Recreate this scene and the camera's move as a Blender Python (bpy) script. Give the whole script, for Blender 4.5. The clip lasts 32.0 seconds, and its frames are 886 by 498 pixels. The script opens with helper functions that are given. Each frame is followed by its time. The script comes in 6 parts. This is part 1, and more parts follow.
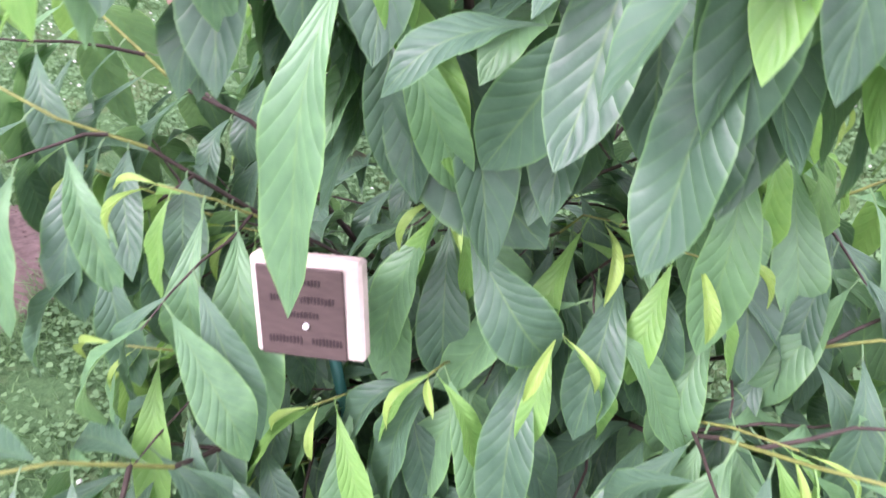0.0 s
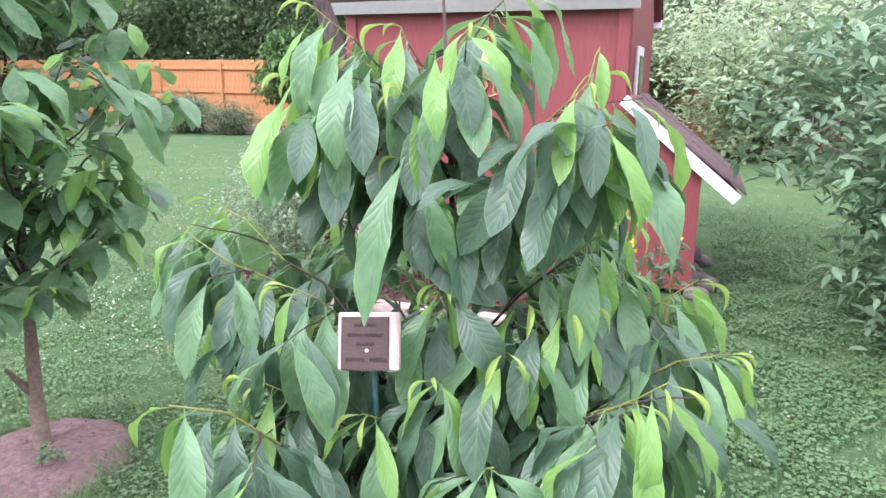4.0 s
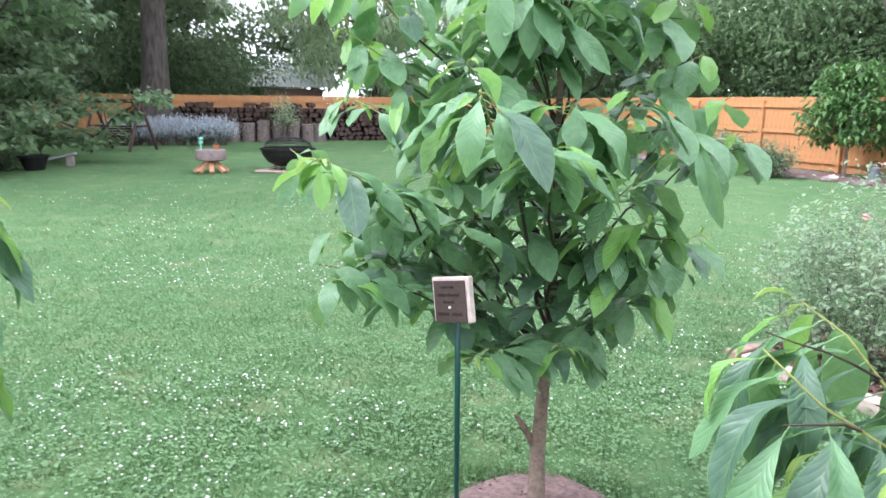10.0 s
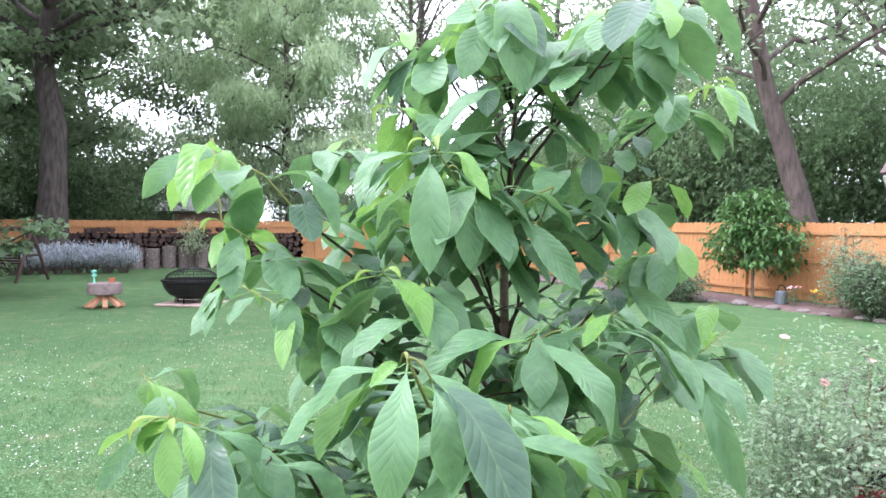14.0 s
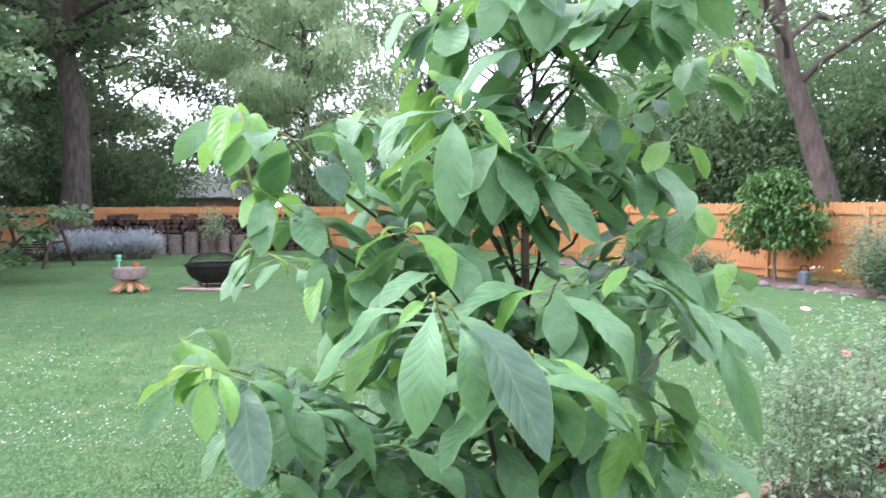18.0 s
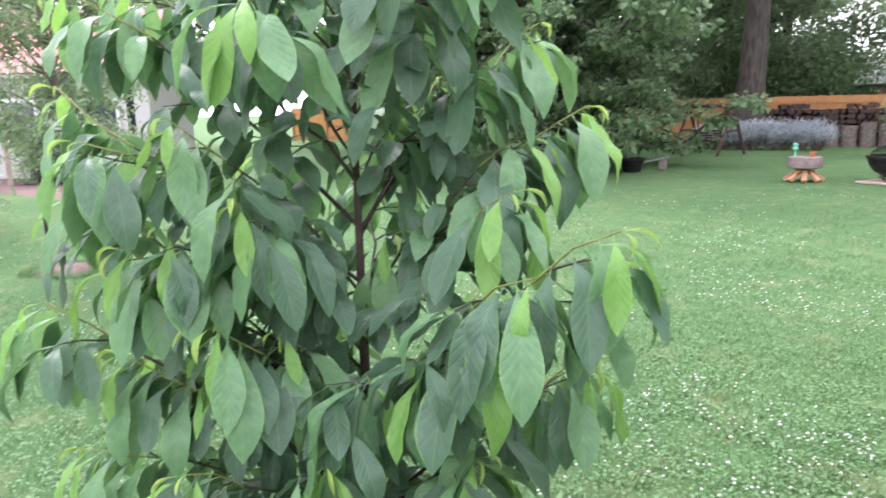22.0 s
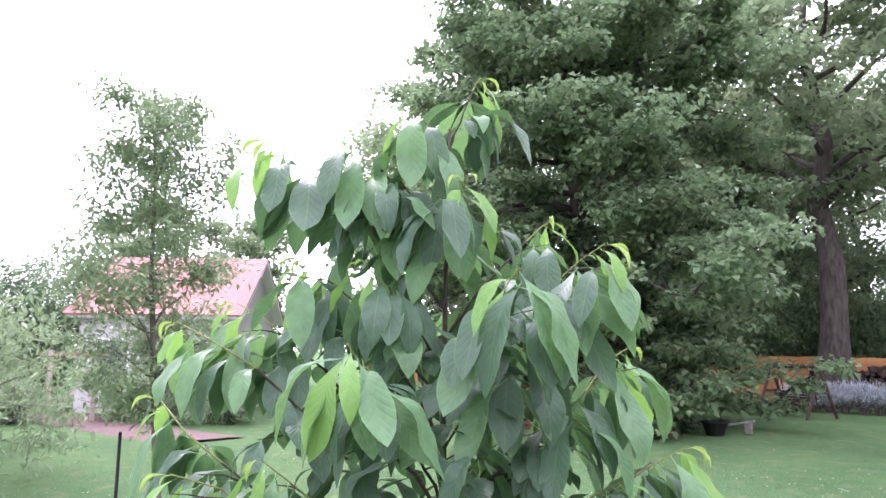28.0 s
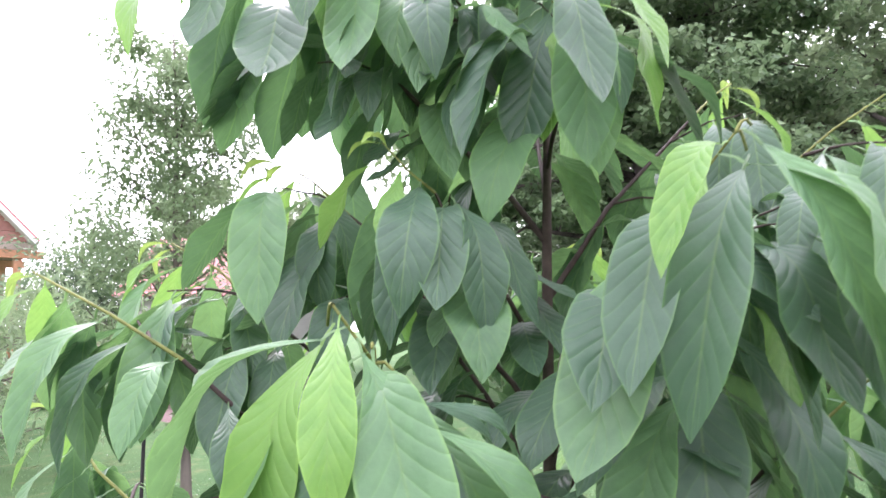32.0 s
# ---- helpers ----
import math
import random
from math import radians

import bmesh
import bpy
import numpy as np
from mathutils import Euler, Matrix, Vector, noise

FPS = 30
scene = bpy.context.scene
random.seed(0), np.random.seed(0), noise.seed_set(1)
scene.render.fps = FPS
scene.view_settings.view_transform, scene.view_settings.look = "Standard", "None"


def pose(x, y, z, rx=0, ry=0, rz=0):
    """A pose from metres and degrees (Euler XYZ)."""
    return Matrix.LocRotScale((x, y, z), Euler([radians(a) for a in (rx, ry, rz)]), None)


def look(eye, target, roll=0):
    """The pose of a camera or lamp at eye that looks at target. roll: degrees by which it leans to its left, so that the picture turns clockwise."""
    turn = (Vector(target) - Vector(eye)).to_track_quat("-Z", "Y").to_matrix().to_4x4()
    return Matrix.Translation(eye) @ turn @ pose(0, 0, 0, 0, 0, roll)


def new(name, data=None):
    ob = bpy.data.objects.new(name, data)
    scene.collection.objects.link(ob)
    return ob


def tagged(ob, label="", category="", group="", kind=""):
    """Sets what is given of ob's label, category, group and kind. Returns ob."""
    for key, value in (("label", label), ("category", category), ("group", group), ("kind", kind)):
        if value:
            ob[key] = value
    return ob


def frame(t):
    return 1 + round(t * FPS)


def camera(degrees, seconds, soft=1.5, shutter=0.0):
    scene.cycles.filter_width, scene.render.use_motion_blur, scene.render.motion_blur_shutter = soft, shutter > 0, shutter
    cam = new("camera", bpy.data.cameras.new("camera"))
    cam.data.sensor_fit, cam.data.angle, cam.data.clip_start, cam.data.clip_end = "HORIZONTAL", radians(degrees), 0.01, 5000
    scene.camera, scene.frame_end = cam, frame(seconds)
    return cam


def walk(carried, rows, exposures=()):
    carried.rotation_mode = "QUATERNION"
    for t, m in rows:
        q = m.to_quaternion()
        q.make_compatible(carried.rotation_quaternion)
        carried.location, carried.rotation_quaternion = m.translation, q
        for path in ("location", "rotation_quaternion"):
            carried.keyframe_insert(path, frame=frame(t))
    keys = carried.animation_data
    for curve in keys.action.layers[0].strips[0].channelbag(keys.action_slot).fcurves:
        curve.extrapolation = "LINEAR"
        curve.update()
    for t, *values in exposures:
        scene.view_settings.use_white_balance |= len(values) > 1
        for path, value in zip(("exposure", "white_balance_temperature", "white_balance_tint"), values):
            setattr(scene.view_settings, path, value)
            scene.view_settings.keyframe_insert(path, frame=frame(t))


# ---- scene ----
cam = camera(64.1, 32.0, shutter=0.35)
PATH = [
    (0, (0.207, 0.418, 1.574), (0.006, 1.928, 0.277), -0.4),
    (1, (0.256, -0.068, 1.477), (-0.088, 1.675, 0.56), 3.0),
    (1.5, (0.271, -0.239, 1.507), (-0.083, 1.536, 0.656), 1.4),
    (2, (0.289, -0.406, 1.536), (0.021, 1.412, 0.747), 1.6),
    (2.5, (0.309, -0.435, 1.538), (0.036, 1.463, 0.971), 2.3),
    (4.5, (0.27, -0.471, 1.559), (0.096, 1.462, 1.073), 0.0),
    (5, (0.27, -0.464, 1.551), (0.095, 1.433, 0.942), -0.1),
    (5.5, (0.263, -0.454, 1.539), (0.091, 1.419, 0.861), -0.3),
    (6, (0.253, -0.44, 1.534), (0.096, 1.424, 0.826), -0.5),
    (6.5, (0.243, -0.414, 1.547), (0.093, 1.459, 0.862), -0.6),
    (7, (0.197, -0.367, 1.554), (-0.055, 1.51, 0.909), -1.0),
    (7.5, (0.169, -0.282, 1.611), (-0.488, 1.512, 1.021), -3.2),
    (8, (0.157, -0.202, 1.657), (-0.898, 1.434, 1.198), -3.2),
    (8.5, (0.148, -0.178, 1.665), (-1.174, 1.276, 1.292), -3.6),
    (9, (0.135, -0.166, 1.66), (-1.316, 1.173, 1.34), -2.1),
    (9.5, (0.088, -0.116, 1.638), (-1.349, 1.236, 1.311), -1.1),
    (10, (-0.081, -0.004, 1.562), (-1.491, 1.356, 1.16), 0.6),
    (10.5, (-0.268, 0.148, 1.538), (-1.565, 1.6, 1.079), 1.3),
    (11, (-0.387, 0.233, 1.574), (-1.614, 1.73, 1.068), 1.4),
    (11.5, (-0.452, 0.316, 1.624), (-1.651, 1.835, 1.119), 1.0),
    (12, (-0.496, 0.384, 1.651), (-1.691, 1.918, 1.187), 0.9),
    (12.5, (-0.506, 0.399, 1.664), (-1.733, 1.924, 1.254), 0.7),
    (13, (-0.516, 0.418, 1.727), (-1.787, 1.93, 1.415), 0.3),
    (13.5, (-0.519, 0.43, 1.768), (-1.811, 1.947, 1.594), 0.4),
    (14, (-0.518, 0.437, 1.774), (-1.785, 1.983, 1.701), 0.3),
    (14.5, (-0.521, 0.443, 1.763), (-1.771, 2.003, 1.712), 0.2),
    (16.5, (-0.504, 0.431, 1.752), (-1.68, 2.047, 1.844), 0.1),
    (17, (-0.499, 0.438, 1.741), (-1.673, 2.054, 1.847), -0.1),
    (17.5, (-0.502, 0.435, 1.723), (-1.725, 2.018, 1.723), -0.0),
    (18, (-0.495, 0.396, 1.716), (-1.801, 1.906, 1.602), -0.2),
    (18.5, (-0.438, 0.337, 1.69), (-1.849, 1.745, 1.532), -0.6),
    (19, (-0.41, 0.292, 1.704), (-1.944, 1.56, 1.501), -0.9),
    (19.5, (-0.414, 0.255, 1.699), (-2.063, 1.366, 1.483), -0.9),
    (20, (-0.427, 0.206, 1.69), (-2.181, 1.139, 1.459), -0.6),
    (20.5, (-0.43, 0.146, 1.689), (-2.29, 0.841, 1.449), -0.7),
    (21, (-0.412, 0.068, 1.667), (-2.345, 0.507, 1.397), -0.8),
    (21.5, (-0.395, -0.01, 1.645), (-2.359, 0.182, 1.324), -1.0),
    (22, (-0.403, -0.069, 1.623), (-2.365, -0.091, 1.235), -1.2),
    (22.5, (-0.404, -0.093, 1.613), (-2.346, -0.267, 1.17), -1.2),
    (23, (-0.4, -0.092, 1.614), (-2.326, -0.344, 1.139), -1.0),
    (23.5, (-0.4, -0.087, 1.64), (-2.334, -0.353, 1.207), -0.4),
    (24, (-0.395, -0.097, 1.658), (-2.347, -0.339, 1.292), 0.2),
    (24.5, (-0.393, -0.107, 1.689), (-2.359, -0.336, 1.403), 0.5),
    (25, (-0.399, -0.12, 1.728), (-2.377, -0.349, 1.534), 0.7),
    (25.5, (-0.401, -0.118, 1.766), (-2.385, -0.345, 1.669), 0.6),
    (26, (-0.407, -0.124, 1.792), (-2.395, -0.34, 1.777), 0.7),
    (26.5, (-0.426, -0.134, 1.828), (-2.413, -0.363, 1.869), 0.7),
    (28.5, (-0.426, -0.134, 1.908), (-2.39, -0.328, 2.231), 0.6),
    (29, (-0.481, -0.114, 1.888), (-2.447, -0.29, 2.209), 0.2),
    (29.5, (-0.72, -0.07, 1.888), (-2.692, -0.274, 2.149), -0.1),
    (30, (-0.948, -0.043, 1.907), (-2.905, -0.339, 2.198), 0.6),
    (30.5, (-1.097, -0.067, 1.894), (-3.053, -0.414, 2.124), 0.9),
    (31, (-1.261, -0.152, 1.922), (-3.215, -0.509, 2.161), 1.1),
    (31.5, (-1.396, -0.259, 1.919), (-3.348, -0.604, 2.185), 0.4),
    (32, (-1.486, -0.321, 1.888), (-3.44, -0.678, 2.112), 0.2),
]
EXPOSURE = [(0, 0.55, 6100, 38), (2, 0.45, 6080, 35), (4.5, 0.28, 6000, 32), (6, 0.13, 5990, 27), (8, 0.34, 5930, 23), (9, 0.4, 5900, 21), (11, 0.46, 5900, 20), (13, 0.47, 5900, 22), (14.2, 0.39, 5880, 25), (17, 0.38, 5870, 26), (19, 0.3, 5970, 21), (22, 0.48, 6240, 24), (23, 0.55, 6220, 28), (26, 0.7, 6060, 38), (29, 0.22, 6050, 33), (32, 0.46, 6230, 31)]
walk(cam, [(t, look(eye, target, roll)) for t, eye, target, roll in PATH], EXPOSURE)

# ---- sky and light: bright overcast afternoon ----
world = bpy.data.worlds.new("overcast_sky")
scene.world = world
world.use_nodes = True
wn, wl = world.node_tree.nodes, world.node_tree.links
wn.clear()
SUN_EL, SUN_AZ = 48.0, 235.0
w_sky = wn.new("ShaderNodeTexSky")
w_sky.sky_type = "NISHITA"
w_sky.sun_disc = False
w_sky.sun_elevation, w_sky.sun_rotation = radians(SUN_EL), radians(SUN_AZ)
w_sky.dust_density, w_sky.air_density = 4.0, 1.0
w_sat = wn.new("ShaderNodeHueSaturation")
w_sat.inputs["Saturation"].default_value = 0.12
w_mix = wn.new("ShaderNodeMix")
w_mix.data_type = "RGBA"
w_mix.inputs[0].default_value = 0.65
w_mix.inputs[7].default_value = (14.0, 14.3, 14.8, 1)
w_bg = wn.new("ShaderNodeBackground")
w_bg.inputs["Strength"].default_value = 0.3
w_out = wn.new("ShaderNodeOutputWorld")
wl.new(w_sky.outputs[0], w_sat.inputs["Color"])
wl.new(w_sat.outputs[0], w_mix.inputs[6])
wl.new(w_mix.outputs[2], w_bg.inputs["Color"])
wl.new(w_bg.outputs[0], w_out.inputs["Surface"])
sun_data = bpy.data.lights.new("sun", "SUN")
sun_data.energy, sun_data.angle, sun_data.color = 2.3, radians(14), (1.0, 0.97, 0.92)
sun = new("sun", sun_data)
sun.matrix_world = pose(0, 0, 20, 90 - SUN_EL, 0, 180 - SUN_AZ)

# ---- helpers of this place ----
R = random.Random(7)


def V(*a):
    return Vector(a)


def thing(name, label, category, group="", kind="", at=(0, 0, 0)):
    ob = new(name)
    ob.empty_display_size = 0.1
    ob.location = at
    return tagged(ob, label, category, group, kind)


def finish(name, me, material, parent=None, label="", smooth=False):
    ob = new(name, me)
    if material is not None and not me.materials:
        me.materials.append(material)
    if smooth:
        me.polygons.foreach_set("use_smooth", [True] * len(me.polygons))
    if parent is not None:
        ob.parent = parent
        ob.matrix_parent_inverse = parent_world(parent).inverted()
    if label:
        ob["label"] = label
    return ob


def parent_world(ob):
    m = ob.matrix_basis.copy()
    p = ob
    while p.parent is not None:
        m = p.parent.matrix_basis @ p.matrix_parent_inverse @ m
        p = p.parent
    return m


def part(name, bm, material, parent=None, label="", smooth=False):
    me = bpy.data.meshes.new(name)
    bm.to_mesh(me)
    bm.free()
    return finish(name, me, material, parent, label, smooth)


def mesh_np(name, verts, faces, material, smooth=False, uv=None):
    """A mesh from arrays; all faces have the same number of corners."""
    me = bpy.data.meshes.new(name)
    verts, faces = np.asarray(verts, np.float32), np.asarray(faces, np.int32)
    k = faces.shape[1]
    me.vertices.add(len(verts))
    me.vertices.foreach_set("co", verts.ravel())
    me.loops.add(faces.size)
    me.loops.foreach_set("vertex_index", faces.ravel())
    me.polygons.add(len(faces))
    me.polygons.foreach_set("loop_start", np.arange(0, faces.size, k, dtype=np.int32))
    if smooth:
        me.polygons.foreach_set("use_smooth", np.ones(len(faces), bool))
    me.materials.append(material)
    if uv is not None:
        layer = me.uv_layers.new(name="UVMap")
        layer.data.foreach_set("uv", np.asarray(uv, np.float32)[faces.ravel()].ravel())
    me.update()
    return me


def box(bm, lo, hi, m=None, bevel=0.0):
    """A box between two corners, moved by m, with rounded edges."""
    lo, hi = Vector(lo), Vector(hi)
    made = bmesh.ops.create_cube(bm, size=1.0)["verts"]
    for v in made:
        v.co = Vector(((lo[k] + hi[k]) / 2 + v.co[k] * (hi[k] - lo[k]) for k in range(3)))
    if bevel:
        edges = list({e for v in made for e in v.link_edges})
        made = bmesh.ops.bevel(bm, geom=edges, offset=bevel, segments=1, affect="EDGES")["verts"]
    if m is not None:
        bmesh.ops.transform(bm, matrix=m, verts=list({v for v in made}))
    return made


def boxed(name, lo, hi, material, parent, m=None, bevel=0.004, label=""):
    bm = bmesh.new()
    box(bm, lo, hi, m, bevel)
    return part(name, bm, material, parent, label)


def lathe(bm, profile, sides=24, m=None):
    """A turned body from (radius, height) pairs."""
    rings = []
    for r, z in profile:
        rings.append([bm.verts.new((r * math.cos(2 * math.pi * k / sides), r * math.sin(2 * math.pi * k / sides), z)) for k in range(sides)])
    for a, b in zip(rings, rings[1:]):
        for k in range(sides):
            bm.faces.new((a[k], a[(k + 1) % sides], b[(k + 1) % sides], b[k]))
    if profile[0][0] > 1e-4:
        bm.faces.new(rings[0][::-1])
    if profile[-1][0] > 1e-4:
        bm.faces.new(rings[-1])
    if m is not None:
        bmesh.ops.transform(bm, matrix=m, verts=[v for r in rings for v in r])


class Tubes:
    """Collects bent tapering tubes into one mesh."""

    def __init__(self, sides=6):
        self.v, self.f, self.n, self.sides = [], [], 0, sides

    def add(self, points, radii, sides=None):
        s = sides or self.sides
        pts = [Vector(p) for p in points]
        side = None
        for i, p in enumerate(pts):
            d = (pts[min(i + 1, len(pts) - 1)] - pts[max(i - 1, 0)]).normalized()
            if side is None:
                side = d.orthogonal().normalized()
            side = (side - d * side.dot(d)).normalized()
            up = d.cross(side)
            for k in range(s):
                a = 2 * math.pi * k / s
                q = p + (side * math.cos(a) + up * math.sin(a)) * radii[i]
                self.v.append((q.x, q.y, q.z))
        for i in range(len(pts) - 1):
            for k in range(s):
                a, b = self.n + i * s + k, self.n + i * s + (k + 1) % s
                self.f.append((a, b, b + s, a + s))
        self.n += len(pts) * s
        # closed end
        c = pts[-1]
        self.v.append((c.x, c.y, c.z))
        for k in range(s):
            a, b = self.n - s + k, self.n - s + (k + 1) % s
            self.f.append((a, b, self.n, self.n))
        self.n += 1

    def mesh(self, name, material):
        me = bpy.data.meshes.new(name)
        me.from_pydata(self.v, [], [f if f[2] != f[3] else f[:3] for f in self.f])
        me.polygons.foreach_set("use_smooth", [True] * len(me.polygons))
        me.materials.append(material)
        return me


def bent(a, b, sag=0.0, n=5, wob=0.0, rng=R):
    """Points of a limb from a to b that bows by sag (upwards positive)."""
    a, b = Vector(a), Vector(b)
    ln = (b - a).length
    out = []
    for i in range(n):
        t = i / (n - 1)
        p = a.lerp(b, t)
        p.z += sag * 4 * t * (1 - t)
        if 0 < i < n - 1 and wob:
            p += Vector((rng.uniform(-1, 1), rng.uniform(-1, 1), rng.uniform(-1, 1))) * wob * ln
        out.append(p)
    return out


# ---- materials ----
class Mat:
    def __init__(self, name, rough=0.7, metal=0.0, spec=0.3):
        self.m = bpy.data.materials.new(name)
        self.m.use_nodes = True
        self.t = self.m.node_tree
        self.t.nodes.clear()
        self.out = self.t.nodes.new("ShaderNodeOutputMaterial")
        self.p = self.t.nodes.new("ShaderNodeBsdfPrincipled")
        self.p.inputs["Roughness"].default_value = rough
        self.p.inputs["Metallic"].default_value = metal
        self.p.inputs["Specular IOR Level"].default_value = spec
        self.t.links.new(self.p.outputs[0], self.out.inputs[0])

    def node(self, kind, **inputs):
        n = self.t.nodes.new("ShaderNode" + kind)
        for k, v in inputs.items():
            self.set(n, k, v)
        return n

    def set(self, n, key, v):
        s = n.inputs[int(key[1:])] if key[0] == "i" and key[1:].isdigit() else n.inputs[key.replace("_", " ")]
        if isinstance(v, bpy.types.NodeSocket):
            self.t.links.new(v, s)
        elif isinstance(v, tuple) and len(v) == 3 and s.type == "RGBA":
            s.default_value = (*v, 1)
        else:
            s.default_value = v

    def coords(self, kind="Object", scale=(1, 1, 1)):
        tc = self.t.nodes.new("ShaderNodeTexCoord")
        mp = self.t.nodes.new("ShaderNodeMapping")
        mp.inputs["Scale"].default_value = scale
        self.t.links.new(tc.outputs[kind], mp.inputs[0])
        return mp.outputs[0]

    def noise(self, vec, scale, detail=4, rough=0.55, dist=0.0):
        n = self.t.nodes.new("ShaderNodeTexNoise")
        n.inputs["Scale"].default_value, n.inputs["Detail"].default_value = scale, detail
        n.inputs["Roughness"].default_value, n.inputs["Distortion"].default_value = rough, dist
        self.t.links.new(vec, n.inputs["Vector"])
        return n.outputs["Fac"]

    def voronoi(self, vec, scale, feature="F1"):
        n = self.t.nodes.new("ShaderNodeTexVoronoi")
        n.feature = feature
        n.inputs["Scale"].default_value = scale
        self.t.links.new(vec, n.inputs["Vector"])
        return n

    def ramp(self, fac, *stops):
        n = self.t.nodes.new("ShaderNodeValToRGB")
        e = n.color_ramp.elements
        while len(e) < len(stops):
            e.new(0.5)
        for el, (pos, col) in zip(e, stops):
            el.position, el.color = pos, (*col, 1) if isinstance(col, tuple) else (col, col, col, 1)
        self.t.links.new(fac, n.inputs[0])
        return n.outputs[0]

    def mix(self, fac, a, b, blend="MIX"):
        n = self.t.nodes.new("ShaderNodeMix")
        n.data_type, n.blend_type = "RGBA", blend
        for s, v in ((n.inputs[0], fac), (n.inputs[6], a), (n.inputs[7], b)):
            if isinstance(v, bpy.types.NodeSocket):
                self.t.links.new(v, s)
            elif isinstance(v, tuple):
                s.default_value = (*v, 1)
            else:
                s.default_value = v
        return n.outputs[2]

    def math(self, op, a, b=0.0, clamp=False):
        n = self.t.nodes.new("ShaderNodeMath")
        n.operation, n.use_clamp = op, clamp
        for s, v in ((n.inputs[0], a), (n.inputs[1], b)):
            if isinstance(v, bpy.types.NodeSocket):
                self.t.links.new(v, s)
            else:
                s.default_value = v
        return n.outputs[0]

    def random(self):
        return self.t.nodes.new("ShaderNodeObjectInfo").outputs["Random"]

    def island(self):
        return self.t.nodes.new("ShaderNodeNewGeometry").outputs["Random Per Island"]

    def color(self, c):
        self.set(self.p, "Base_Color", c)

    def bump(self, height, strength=0.3, distance=0.01):
        n = self.t.nodes.new("ShaderNodeBump")
        n.inputs["Strength"].default_value, n.inputs["Distance"].default_value = strength, distance
        self.t.links.new(height, n.inputs["Height"])
        self.t.links.new(n.outputs[0], self.p.inputs["Normal"])
        return n.outputs[0]

    def translucent(self, color, share, normal=None):
        tr = self.t.nodes.new("ShaderNodeBsdfTranslucent")
        self.set(tr, "Color", color)
        if normal is not None:
            self.t.links.new(normal, tr.inputs["Normal"])
        mx = self.t.nodes.new("ShaderNodeMixShader")
        mx.inputs[0].default_value = share
        self.t.links.new(self.p.outputs[0], mx.inputs[1])
        self.t.links.new(tr.outputs[0], mx.inputs[2])
        self.t.links.new(mx.outputs[0], self.out.inputs[0])


def plain(name, c, rough=0.7, metal=0.0, grain=30.0, amount=0.25, bump=0.15, spec=0.3, scale=(1, 1, 1)):
    """A painted, wooden or stone surface with grain and blotches."""
    m = Mat(name, rough, metal, spec)
    co = m.coords("Object", scale)
    fine, wide = m.noise(co, grain, 5), m.noise(co, grain * 0.12, 3)
    dark = tuple(v * (1 - amount) for v in c)
    pale = tuple(min(1, v * (1 + amount * 0.6)) for v in c)
    col = m.mix(m.ramp(fine, (0.3, 0.0), (0.7, 1.0)), dark, pale)
    col = m.mix(m.math("MULTIPLY", m.ramp(wide, (0.35, 0.0), (0.7, 1.0)), 0.5), col, dark)
    m.color(col)
    m.bump(fine, bump, 0.004)
    return m.m


def pawpaw_leaf_material(name, dark, mid, glow, share, rough=0.42):
    m = Mat(name, rough, 0.0, 0.38)
    tc = m.t.nodes.new("ShaderNodeTexCoord")
    sep = m.t.nodes.new("ShaderNodeSeparateXYZ")
    m.t.links.new(tc.outputs["UV"], sep.inputs[0])
    u = m.math("ABSOLUTE", m.math("SUBTRACT", sep.outputs[0], 0.5))
    arch = m.math("MULTIPLY", u, m.math("SUBTRACT", 7.0, m.math("MULTIPLY", u, 5.0)))
    s = m.math("SUBTRACT", m.math("MULTIPLY", sep.outputs[1], 11.0), arch)
    tri = m.math("ABSOLUTE", m.math("SUBTRACT", m.math("FRACT", s), 0.5))
    vein = m.ramp(tri, (0.36, 0.0), (0.5, 1.0))
    rib = m.ramp(u, (0.0, 1.0), (0.028, 0.0))
    blotch = m.noise(m.coords("Object", (6, 6, 6)), 1.6, 4)
    col = m.mix(m.ramp(blotch, (0.3, 0.0), (0.7, 1.0)), dark, mid)
    col = m.mix(m.math("MULTIPLY", m.random(), 0.55), col, mid)
    col = m.mix(m.math("MULTIPLY", vein, 0.1), col, glow)
    # paler margin: backlight on the curled leaf edge, put into the colour
    col = m.mix(m.math("MULTIPLY", m.ramp(u, (0.455, 0.0), (0.5, 1.0)), 0.45), col, glow)
    col = m.mix(m.math("MULTIPLY", rib, 0.4), col, (0.2, 0.33, 0.11))
    m.color(col)
    pleat = m.math("SUBTRACT", 1.0, m.math("POWER", m.math("MULTIPLY", tri, 2.0), 3.0))
    fine = m.noise(m.coords("Object", (60, 60, 60)), 1.0, 3)
    h = m.math("ADD", m.math("MULTIPLY", pleat, 1.0), m.math("MULTIPLY", fine, 0.3))
    nb = m.bump(h, 0.26, 0.004)
    m.translucent(m.mix(0.5, col, glow), share, nb)
    return m.m


def small_leaf_material(name, dark, pale, share=0.3, rough=0.5):
    m = Mat(name, rough, 0.0, 0.3)
    col = m.mix(m.island(), dark, pale)
    wide = m.noise(m.coords("Object", (1, 1, 1)), 0.9, 3)
    col = m.mix(m.math("MULTIPLY", m.ramp(wide, (0.35, 0.0), (0.7, 1.0)), 0.45), col, dark)
    m.color(col)
    m.translucent(m.mix(0.5, col, pale), share)
    return m.m


